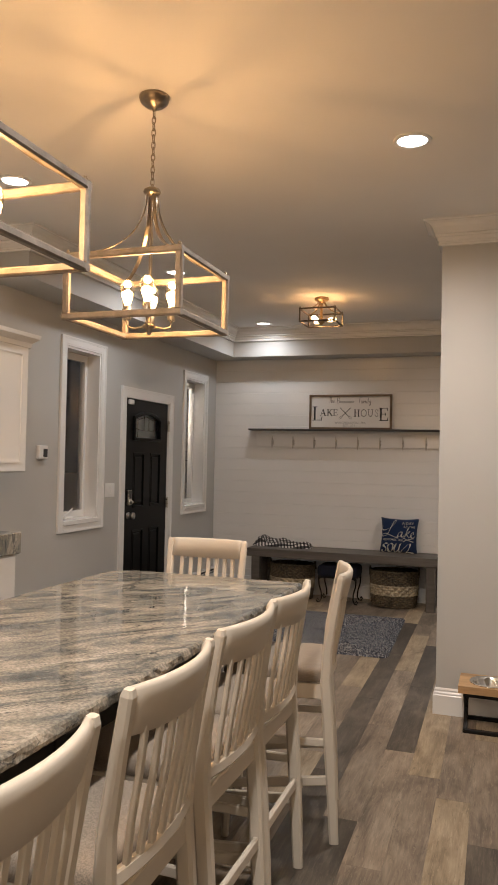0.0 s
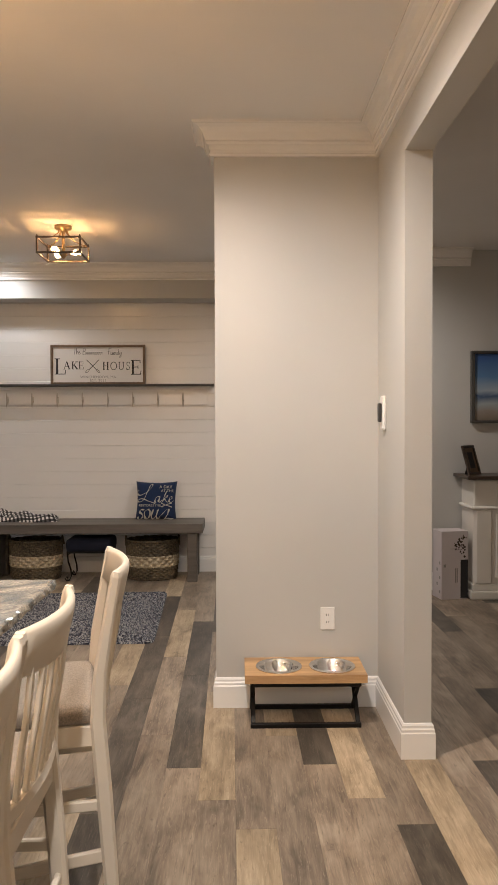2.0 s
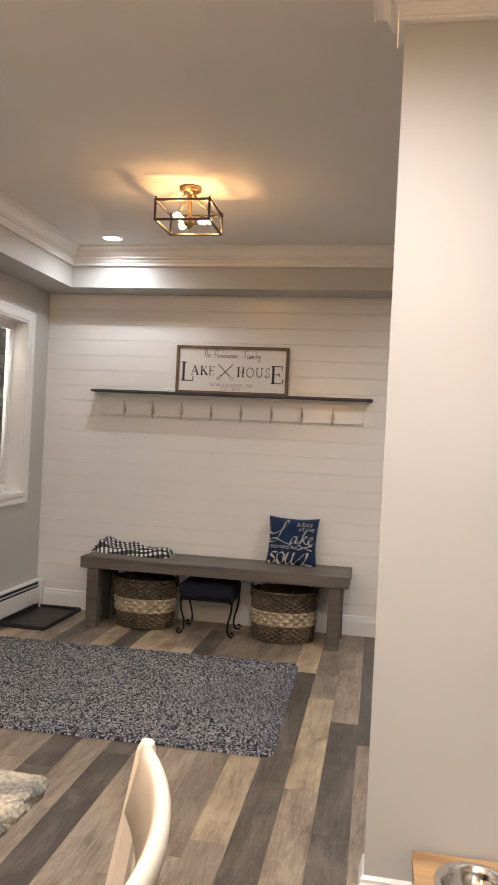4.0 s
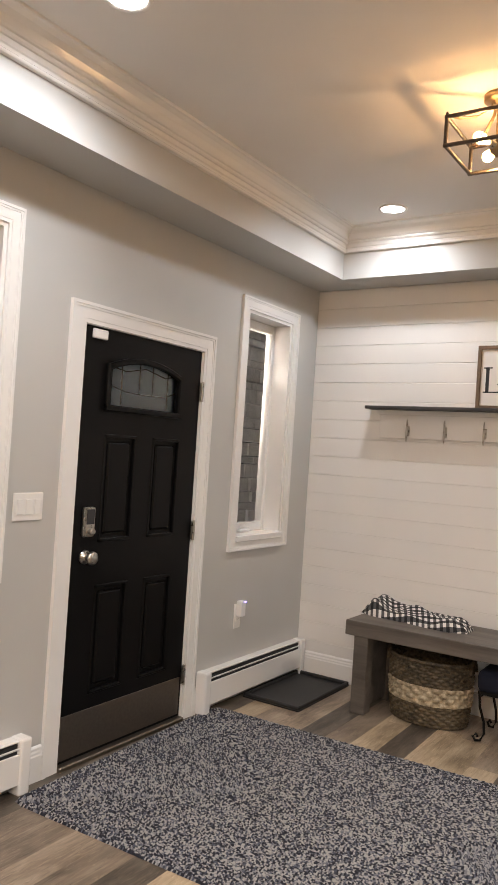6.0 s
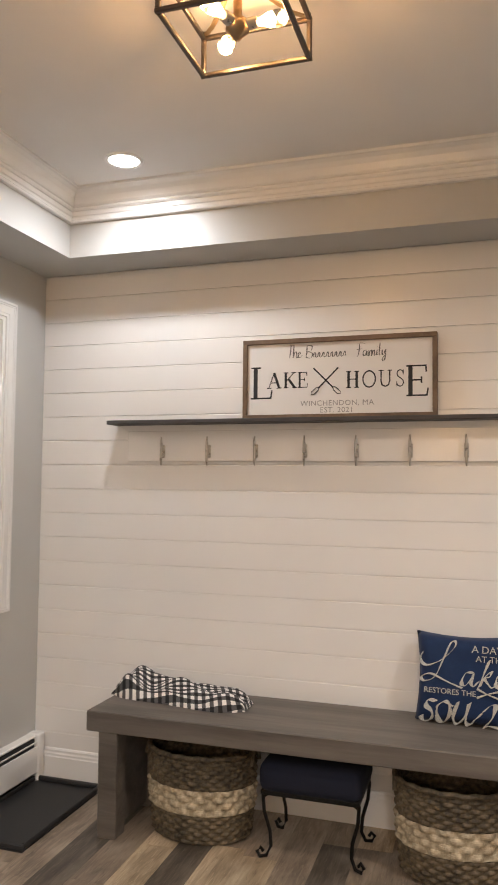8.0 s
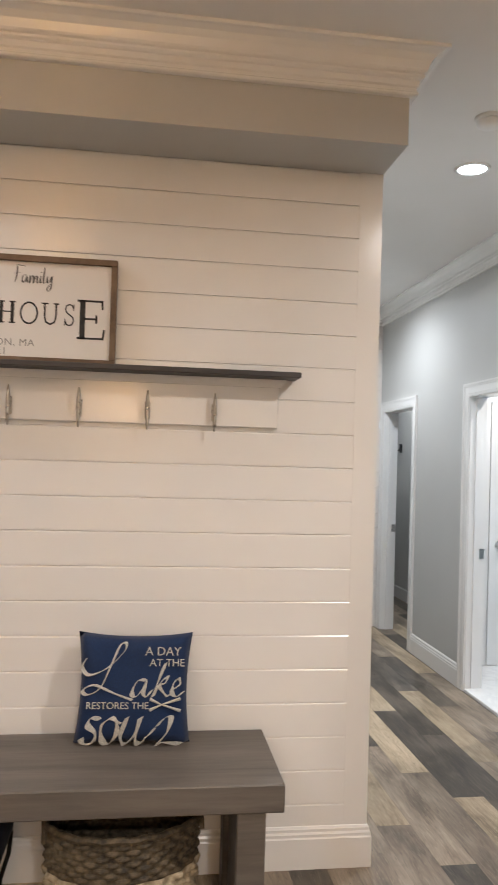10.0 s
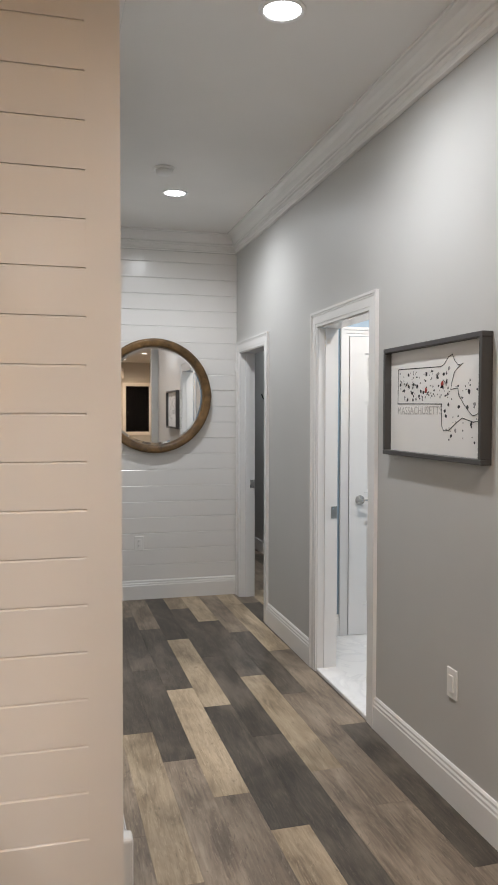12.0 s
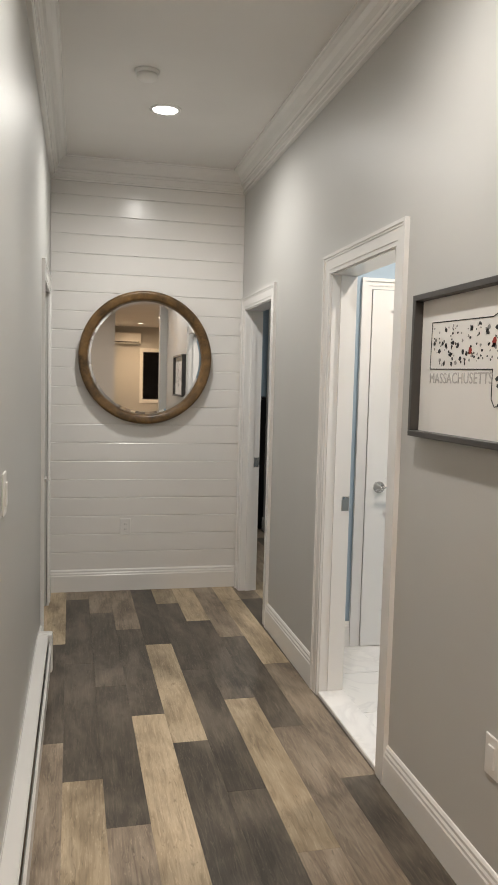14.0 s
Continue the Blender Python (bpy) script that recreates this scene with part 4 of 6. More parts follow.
for a in range(4):
    c, s = math.cos((a + 0.5) * math.pi / 2), math.sin((a + 0.5) * math.pi / 2)
    part("cage_stay", bar(bmesh.new(), [(c * 0.03, s * 0.03, -0.026), (c * 0.045, s * 0.045, -0.06), (c * 0.1, s * 0.1, -0.1), (c * 0.17, s * 0.17, zt - 0.004), (c * 0.222, s * 0.222, zt - 0.002)], 0.014, 0.005, (-s, c, 0)), BRASS, fm)
    part("finial", lathe(bmesh.new(), [(0.006, 0), (0.006, 0.005), (0.004, 0.012), (0, 0.014)], (c * 0.224, s * 0.224, zt), 10), BRONZE, fm, "", True)
for a in range(3):
    c, s = math.cos(a * 2.094 + 0.1), math.sin(a * 2.094 + 0.1)
    part("candle_arm", tube(bmesh.new(), [(c * 0.01, s * 0.01, -0.205), (c * 0.03, s * 0.03, -0.205)], 0.006, 8), BRASS, fm)
    bulb(fm, (c * 0.052, s * 0.052, -0.203), (c, s, 0.08), 0.8, FLUSH_WATTS)

# ---- entry: bench, shelf, sign, rug ----
bench = thing("bench", (-1.163, 8.49, 0), "long grey-brown stained wooden bench against the shiplap wall", "bench")
bx, by0, by1 = 1.028, -0.235, 0.235
part("seat_top", boxes((-bx, bx, by0, by1, 0.456, 0.543), bevel=0.004), BENCHWOOD, bench)
for s in (-1, 1):
    for y in (by0 + 0.012, by1 - 0.102):
        part("leg", boxes((*sorted((s * (bx - 0.055), s * (bx - 0.145))), y, y + 0.09, 0, 0.456), bevel=0.004), BENCHWOOD, bench)
    part("side_panel", boxes((*sorted((s * (bx - 0.075), s * (bx - 0.125))), by0 + 0.1, by1 - 0.1, 0.03, 0.456)), BENCHWOOD, bench)

shelf = thing("hook_shelf", (-1.187, NY, 1.655), "dark wall shelf over a white rail with boat cleat hooks", "wall shelf")
part("shelf_board", boxes((-1.148, 1.148, -0.135, -0.001, 0.182, 0.202), bevel=0.003), SHELFWOOD, shelf, "dark stained shelf board")
part("rail", boxes((-1.085, 1.085, -0.018, 0.0, 0.0, 0.182), bevel=0.003), WHITE, shelf)
part("cornice", swept(bmesh.new(), [(-1.085, 0), (-1.085, -0.018), (1.085, -0.018), (1.085, 0)][::1], [(0, 0.152), (0.006, 0.153), (0.01, 0.16), (0.018, 0.168), (0.022, 0.172), (0.026, 0.181), (0, 0.181)]), WHITE, shelf)
for k in range(8):
    x = -0.345 - 0.2465 * k + 1.187
    bm = bmesh.new()
    tube(bm, [(x, -0.045, -0.022), (x, -0.05, 0.0), (x, -0.045, 0.03), (x, -0.042, 0.05), (x, -0.045, 0.07), (x, -0.05, 0.1), (x, -0.045, 0.122)], [0.003, 0.006, 0.008, 0.009, 0.008, 0.006, 0.003], 8)
    for z in (0.034, 0.066):
        tube(bm, [(x, -0.018, z), (x, -0.045, z)], 0.006, 8)
    box(bm, x - 0.01, x + 0.01, -0.024, -0.017, 0.018, 0.082, bevel=0.002)
    part("cleat_hook", bm, NICKEL, shelf, "silver boat cleat hook", True)

sign = thing("wall_sign", (-1.178, NY - 0.045, 1.857), "white wooden lake house sign in a brown frame", "sign")
sw, sh = 0.463, 0.388
part("board", boxes((-sw + 0.01, sw - 0.01, 0.012, 0.03, 0.01, sh - 0.01)), PAPER, sign)
for d in ((-sw, sw, -0.002, 0.035, 0, 0.022), (-sw, sw, -0.002, 0.035, sh - 0.022, sh), (-sw, -sw + 0.022, -0.002, 0.035, 0.022, sh - 0.022), (sw - 0.022, sw, -0.002, 0.035, 0.022, sh - 0.022)):
    part("frame_side", boxes(d, bevel=0.002), SIGNWOOD, sign)
def on_sign(text, size, x, z, mat=INK, **kw):
    return lettering(text, size, pose(x, 0.0115, z, 90, 0, 0), mat, sign, **kw)
# serif capitals drawn as strokes in a unit box: (points, thick or thin)
T, F = 0.19, 0.07
SERIF = {
    "L": [([(.25, 0), (.25, 1)], T), ([(.05, .98), (.48, .98)], F), ([(.05, .02), (.92, .02)], F), ([(.92, 0), (.97, .26)], F)],
    "A": [([(.08, .02), (.47, 1)], F), ([(.47, 1), (.86, .02)], T), ([(.22, .36), (.72, .36)], F), ([(-.05, .02), (.24, .02)], F), ([(.68, .02), (1.02, .02)], F)],
    "K": [([(.22, 0), (.22, 1)], T), ([(.08, .98), (.4, .98)], F), ([(.08, .02), (.4, .02)], F), ([(.22, .4), (.82, .98)], F), ([(.42, .58), (.9, .02)], T), ([(.66, .98), (.98, .98)], F), ([(.72, .02), (1.05, .02)], F)],
    "E": [([(.22, 0), (.22, 1)], T), ([(.06, .98), (.86, .98)], F), ([(.22, .52), (.68, .52)], F), ([(.06, .02), (.9, .02)], F), ([(.86, 1), (.88, .78)], F), ([(.68, .42), (.68, .62)], F), ([(.9, 0), (.95, .25)], F)],
    "H": [([(.22, 0), (.22, 1)], T), ([(.8, 0), (.8, 1)], T), ([(.22, .52), (.8, .52)], F)] + [([(a, z), (a + .32, z)], F) for a in (.06, .64) for z in (.02, .98)],
    "O": [([(.5 + .44 * math.cos(u), .5 + .49 * math.sin(u)) for u in [math.pi * k / 10 for k in range(21)]], 0.1)],
    "U": [([(.2, 1), (.2, .35), (.27, .12), (.5, .02), (.72, .12), (.8, .35), (.8, 1)], 0.1), ([(.04, .98), (.38, .98)], F), ([(.66, .98), (.95, .98)], F)],
    "S": [([(.82, .8), (.72, .94), (.5, .99), (.28, .92), (.2, .76), (.3, .6), (.55, .5), (.78, .38), (.84, .22), (.72, .06), (.5, .01), (.28, .06), (.16, .22)], 0.11), ([(.84, .98), (.82, .72)], F), ([(.15, .02), (.16, .3)], F)],
}
def serif(ch, x, z, w, h, mat=INK):
    bm = bmesh.new()
    for pts, t in SERIF[ch]:
        pts = [(x - w / 2 + u * w, 0.0115, z - h / 2 + v * h) for u, v in pts]
        for p, q in zip(pts, pts[1:]):
            d = (Vector(q) - Vector(p)).normalized()
            bar(bm, [Vector(p) - d * 0.001, Vector(q) + d * 0.001], t * min(w, h) * 0.95, 0.0012, (-d.z, 0, d.x))
    part("lettering", bm, mat, sign)
serif("L", -0.372, 0.178, 0.115, 0.155)
for ch, x in (("A", -0.305), ("K", -0.23), ("E", -0.165)):
    serif(ch, x, 0.188, 0.066 if ch != "E" else 0.052, 0.075)
for ch, x in (("H", 0.075), ("O", 0.153), ("U", 0.228), ("S", 0.295)):
    serif(ch, x, 0.182, 0.066 if ch != "S" else 0.046, 0.078)
serif("E", 0.372, 0.168, 0.108, 0.142)
on_sign("WINCHENDON, MA", 0.036, 0.0, 0.073, INKGREY, space=1.1)
on_sign("EST. 2021", 0.036, 0.0, 0.04, INKGREY, space=1.1)
def handwriting(name, x, z, size, strokes):
    """Thin pen strokes, each a line of points in units of size."""
    bm = bmesh.new()
    for line in strokes:
        pts = smooth_line([(x + u * size, 0.0113, z + v * size) for u, v in line], 5)
        bar(bm, pts, [0.0036 + 0.003 * abs(math.sin(0.35 * k)) for k in range(len(pts))], 0.001, (0.92, 0, 0.38))
    part(name, bm, INKMID, sign)
handwriting("script_word", -0.24, 0.295, 0.06, [
    [(0.0, 1.0), (0.2, 1.05), (0.55, 1.0)], [(0.28, 1.02), (0.24, 0.5), (0.16, 0.0)],
    [(0.52, 1.05), (0.5, 0.5), (0.46, 0.0), (0.56, 0.4), (0.7, 0.5), (0.74, 0.3), (0.76, 0.0), (0.86, 0.1)],
    [(0.86, 0.22), (1.04, 0.3), (1.0, 0.48), (0.88, 0.35), (0.9, 0.08), (1.04, 0.02), (1.2, 0.2)]])
handwriting("script_word", 0.09, 0.29, 0.06, [
    [(0.0, 0.95), (0.3, 1.05), (0.75, 1.0)], [(0.3, 1.0), (0.28, 0.5), (0.16, 0.0)], [(0.1, 0.55), (0.3, 0.55), (0.5, 0.6)],
    [(0.85, 0.45), (0.66, 0.45), (0.58, 0.15), (0.72, 0.02), (0.86, 0.4), (0.88, 0.05), (1.0, 0.1)],
    [(1.04, 0.45), (1.02, 0.0), (1.14, 0.42), (1.24, 0.4), (1.24, 0.0), (1.36, 0.42), (1.46, 0.4), (1.46, 0.02), (1.58, 0.1)],
    [(1.66, 0.45), (1.64, 0.05), (1.74, 0.1)], [(1.68, 0.66), (1.7, 0.7)], [(1.9, 1.0), (1.84, 0.4), (1.84, 0.05), (1.96, 0.08)],
    [(2.06, 0.45), (2.06, 0.1), (2.2, 0.1), (2.32, 0.46), (2.28, -0.2), (2.12, -0.45), (2.06, -0.25), (2.36, 0.1)]])
# an unreadable word between them
handwriting("script_word", -0.15, 0.292, 0.06, [[(0.1, 1.0), (0.08, 0.5), (0.02, 0.0)], [(0.05, 1.0), (0.5, 0.95), (0.4, 0.55), (0.15, 0.52), (0.55, 0.35), (0.4, 0.0), (0.05, 0.05)],
    [(0.6 + 0.34 * k + u, v) for k in range(8) for u, v in ((0.0, 0.06), (0.12, 0.42), (0.2, 0.34), (0.2, 0.08))]])
for s in (-1, 1):
    bm = bar(bmesh.new(), [(-s * 0.06 - 0.052, 0.011, 0.242), (s * 0.035 - 0.052, 0.011, 0.147)], 0.007, 0.0015, (0.7, 0, 0.7 * s))
    tube(bm, [(s * u - 0.052, 0.011, w) for u, w in ((0.033, 0.149), (0.045, 0.15), (0.07, 0.128), (0.07, 0.116), (0.055, 0.118), (0.036, 0.136), (0.033, 0.149))], 0.0022, 5)
    part("oar", bm, INK, sign)

# pillow
def cushion(w, h, t, nx=18, puff=0.42, pinch=0.05):
    bm = bmesh.new()
    sides = []
    for s in (-1, 1):
        g = []
        for i in range(nx + 1):
            row = []
            for j in range(nx + 1):
                u, v = 2 * i / nx - 1, 2 * j / nx - 1
                k = max(0.0, (1 - u ** 4) * (1 - v ** 4)) ** puff
                sx = 1 - pinch * (1 - v * v) * abs(u) ** 3
                sy = 1 - pinch * (1 - u * u) * abs(v) ** 3
                wob = noise.noise((u * 2.2, v * 2.2, s * 3.1)) * 0.012
                row.append(bm.verts.new((u * w / 2 * sx, s * (t / 2 * k + wob * k), v * h / 2 * sy)))
            g.append(row)
        for i in range(nx):
            for j in range(nx):
                bm.faces.new((g[i][j], g[i + 1][j], g[i + 1][j + 1], g[i][j + 1]))
        sides.append(g)
    bmesh.ops.remove_doubles(bm, verts=bm.verts, dist=0.0008)
    return bm
pillow = thing("throw_pillow", (-0.612, 8.565, 0.536), "navy throw pillow with white lake lettering on the bench", "pillow")
pillow.rotation_euler = (radians(-13), 0, radians(-3))
pc = part("cover", cushion(0.405, 0.385, 0.14, 18, 0.42, 0.085), NAVY, pillow, "", True)
pc.location = (0, 0.06, 0.2)
pc.name = "cover"
def on_pillow(text, size, x, z, y=-0.012, **kw):
    return lettering(text, size, pose(x, y, z, 90, 0, 0), PRINT, pillow, depth=0.002, **kw)
on_pillow("A DAY", 0.042, 0.1, 0.325)
on_pillow("AT THE", 0.036, 0.115, 0.287)
def on_cover(x, z):
    """The printed point of the cover's front at x, z."""
    u, v = x / 0.2025, (z - 0.2) / 0.1925
    k = max(0.0, (1 - u ** 4) * (1 - v ** 4)) ** 0.42
    wob = noise.noise((u * 2.2, v * 2.2, -3.1)) * 0.012
    return (x, 0.06 - (0.07 + wob) * k - 0.0025, z)
def script(name, strokes, wide):
    bm = bmesh.new()
    for line in strokes:
        pts = smooth_line([on_cover(x, z) for x, z in line], 7)
        bar(bm, pts, [wide * (0.75 + 0.35 * math.sin(0.5 * k)) for k in range(len(pts))], 0.003, (0.85, 0, 0.5))
    return part(name, bm, PRINT, pillow)
curl = smooth_line([(-0.165, 0.0, 0.30), (-0.178, -0.004, 0.27), (-0.15, -0.008, 0.245), (-0.09, -0.012, 0.27), (-0.035, -0.014, 0.325), (-0.03, -0.013, 0.352), (-0.05, -0.012, 0.345),
                    (-0.075, -0.013, 0.285), (-0.11, -0.012, 0.205), (-0.155, -0.008, 0.18), (-0.172, -0.005, 0.195), (-0.13, -0.01, 0.212), (-0.06, -0.014, 0.185), (0.0, -0.015, 0.165)])
curl = [Vector(on_cover(p[0], p[2])) for p in curl]
part("script_capital", bar(bmesh.new(), curl, [0.006 + 0.008 * abs(math.sin(0.13 * k)) for k in range(len(curl))], 0.004, (0.8, 0, 0.6)), PRINT, pillow)
script("script_letters", [
    [(0.044, 0.229), (0.017, 0.229), (-0.003, 0.19), (0.01, 0.175), (0.037, 0.203), (0.047, 0.229), (0.037, 0.19), (0.047, 0.175), (0.064, 0.197)],
    [(0.11, 0.287), (0.09, 0.236), (0.068, 0.175), (0.09, 0.216), (0.117, 0.242), (0.11, 0.22), (0.09, 0.212), (0.117, 0.178), (0.134, 0.19)],
    [(0.134, 0.197), (0.161, 0.216), (0.157, 0.235), (0.14, 0.22), (0.134, 0.19), (0.15, 0.175), (0.172, 0.19)]], 0.016)
script("script_letters", [
    [(-0.107, 0.101), (-0.135, 0.107), (-0.148, 0.082), (-0.122, 0.056), (-0.13, 0.025), (-0.161, 0.018), (-0.17, 0.037)],
    [(-0.07, 0.107), (-0.1, 0.082), (-0.1, 0.037), (-0.08, 0.018), (-0.051, 0.05), (-0.051, 0.095), (-0.07, 0.107), (-0.035, 0.088)],
    [(-0.016, 0.107), (-0.036, 0.044), (-0.022, 0.018), (0.01, 0.05), (0.03, 0.107), (0.014, 0.037), (0.03, 0.02), (0.05, 0.044)],
    [(0.06, 0.05), (0.11, 0.104), (0.134, 0.107), (0.123, 0.062), (0.09, 0.018), (0.11, 0.025), (0.168, 0.018)]], 0.021)
on_pillow("RESTORES THE", 0.032, -0.05, 0.145, y=-0.013)
bm = bmesh.new()
for s in (-1, 1):
    tube(bm, [(0.06, -0.013, 0.15 + s * 0.018), (0.1, -0.014, 0.15), (0.165, -0.012, 0.15 - s * 0.02)], [0.006, 0.0025, 0.006], 6)
part("printed_oars", bm, PRINT, pillow)

# gingham cloth
def cloth():
    bm = bmesh.new()
    nx, ny = 46, 18
    uvl = bm.loops.layers.uv.new("UVMap")
    g = []
    for i in range(nx + 1):
        row = []
        for j in range(ny + 1):
            u, v = i / nx, j / ny
            x = -0.34 + 0.68 * u
            y = (-0.13 + 0.26 * v) * max(0.25, 1 - abs(2 * u - 1) ** 5) ** 0.5 + 0.02 * math.sin(u * 5) - 0.03 * u
            edge = max(0, min(1, min(u, 1 - u) * 9)) * max(0, min(1, min(v, 1 - v) * 5))
            hump = 0.05 * math.exp(-((u - 0.13) / 0.09) ** 2) + 0.042 + 0.026 * math.exp(-((u - 0.48) / 0.13) ** 2) + 0.012 * math.exp(-((u - 0.8) / 0.12) ** 2)
            fold = 0.018 * math.sin(v * 9 + u * 7) + 0.02 * noise.noise((u * 7, v * 5, 1.7))
            row.append(bm.verts.new((x, y, 0.006 + edge ** 0.38 * max(0.004, hump + fold))))
        g.append(row)
    for i in range(nx):
        for j in range(ny):
            f = bm.faces.new((g[i][j], g[i + 1][j], g[i + 1][j + 1], g[i][j + 1]))
            for lp, (p, q) in zip(f.loops, ((i, j), (i + 1, j), (i + 1, j + 1), (i, j + 1))):
                lp[uvl].uv = (p / nx * 0.8 + 0.15 * q / ny, q / ny * 0.5 - 0.1 * p / nx)
    edge = [e for e in bm.edges if len(e.link_faces) == 1]
    ret = bmesh.ops.extrude_edge_only(bm, edges=edge)
    for v in ret["geom"]:
        if isinstance(v, bmesh.types.BMVert):
            v.co.z = 0.0
    return bm
towel = part("folded_cloth", cloth(), GINGHAM, None, "", True)
towel.location = (-1.865, 8.575, 0.544)
tagged(towel, "crumpled black and white gingham cloth on the bench", "cloth")

# baskets
def basket(name, x, y, rot=0.0):
    b = thing(name, (x, y, 0), "oval woven reed basket with a pale band under the bench", "basket", "baskets under the bench")
    b.rotation_euler = (0, 0, rot)
    rx, ry, hgt = 0.25, 0.185, 0.37
    def shell(z0, z1, rows, stakes, deep, inner):
        """Rows of weave between two heights; deep: how far the strands bulge."""
        bm = bmesh.new()
        g, cols = [], stakes * 4
        for r in range(rows):
            for sub in (0.04, 0.28, 0.5, 0.72, 0.96):
                z = z0 + (z1 - z0) * (r + sub) / rows
                ring = []
                for c in range(cols):
                    a = 2 * math.pi * c / cols
                    wave = math.cos(2 * math.pi * (c / 8 + 0.5 * (r % 2))) * math.sin(math.pi * sub) ** 0.6
                    amp = deep * (wave + 0.5 * math.sin(math.pi * sub) - 0.6) + 0.0015 * noise.noise((c * 0.7, r * 1.3, z0 * 9))
                    k = 0.9 + 0.1 * (z / hgt) ** 0.7 + 0.02 * math.sin(math.pi * z / hgt)
                    ring.append(bm.verts.new(((rx * k + amp - inner) * math.cos(a), (ry * k + amp - inner) * math.sin(a), z)))
                g.append(ring)
        for u, w in zip(g, g[1:]):
            for c in range(cols):
                bm.faces.new((u[c], u[(c + 1) % cols], w[(c + 1) % cols], w[c]))
        return bm
    part("lower_weave", shell(0.004, 0.125, 7, 46, 0.006, 0), REED, b)
    part("pale_band", shell(0.125, 0.235, 4, 38, 0.009, -0.002), REEDLIGHT, b, "pale straw-coloured woven band")
    part("upper_weave", shell(0.235, hgt, 8, 46, 0.006, 0), REED, b)
    part("inner_weave", shell(0.012, hgt, 20, 46, 0.006, 0.016), REED, b)
    bm = bmesh.new()
    vs = [bm.verts.new((rx * 0.89 * math.cos(2 * math.pi * c / 48), ry * 0.89 * math.sin(2 * math.pi * c / 48), 0.012)) for c in range(48)]
    bm.faces.new(vs)
    part("bottom", bm, REED, b)
    pts = [(rx * 1.0 * math.cos(2 * math.pi * c / 60), ry * 1.0 * math.sin(2 * math.pi * c / 60), hgt + 0.003 * math.sin(c * 1.9)) for c in range(61)]
    part("rim", tube(bmesh.new(), pts, 0.011, 8, False), REED, b)
    for s in (-1, 1):
        pts = [(s * rx * 1.0, -0.055 + 0.11 * k / 8, hgt - 0.05 + 0.085 * math.sin(math.pi * k / 8)) for k in range(9)]
        part("handle", tube(bmesh.new(), pts, 0.009, 8), REED, b)
basket("basket", -1.735, 8.5)
basket("basket", -0.625, 8.48, 0.12)

# foot stool
fs = thing("footstool", (-1.2, 8.47, 0), "small navy upholstered footstool with black scrolled iron legs", "stool")
seat = bmesh.new()
box(seat, -0.215, 0.215, -0.172, 0.165, 0.275, 0.4, bevel=0.04, segs=4)
part("seat", seat, NAVYSEAT, fs, "navy padded seat", True)
part("seat_frame", boxes((-0.205, 0.205, -0.16, 0.155, 0.266, 0.285), bevel=0.003), IRON, fs)
for sx in (-1, 1):
    for sy in (-1, 1):
        pts = [(0.185, 0.13, 0.305), (0.2, 0.137, 0.26), (0.195, 0.134, 0.19), (0.172, 0.125, 0.11), (0.168, 0.123, 0.05), (0.185, 0.13, 0.012), (0.21, 0.14, 0.009), (0.222, 0.145, 0.03), (0.208, 0.14, 0.045), (0.198, 0.136, 0.03)]
        part("leg", tube(bmesh.new(), [(sx * p[0], sy * p[1], p[2]) for p in pts], 0.0075, 8), IRON, fs, "scrolled iron leg", True)
        part("brace", tube(bmesh.new(), [(sx * 0.195, sy * 0.134, 0.25), (sx * 0.17, sy * 0.134, 0.27), (sx * 0.14, sy * 0.134, 0.302)], 0.005, 6), IRON, fs)

# tray
tray = thing("boot_tray", (-2.555, 8.385, 0.0), "black rubber boot tray on the floor by the heater", "tray")
bm = boxes((-0.195, 0.195, -0.34, 0.34, 0.0, 0.008))
for d in ((-0.195, 0.195, -0.34, -0.322), (-0.195, 0.195, 0.322, 0.34), (-0.195, -0.177, -0.322, 0.322), (0.177, 0.195, -0.322, 0.322)):
    box(bm, *d, 0.008, 0.03, bevel=0.004)
part("tray_body", bm, RUBBER, tray)

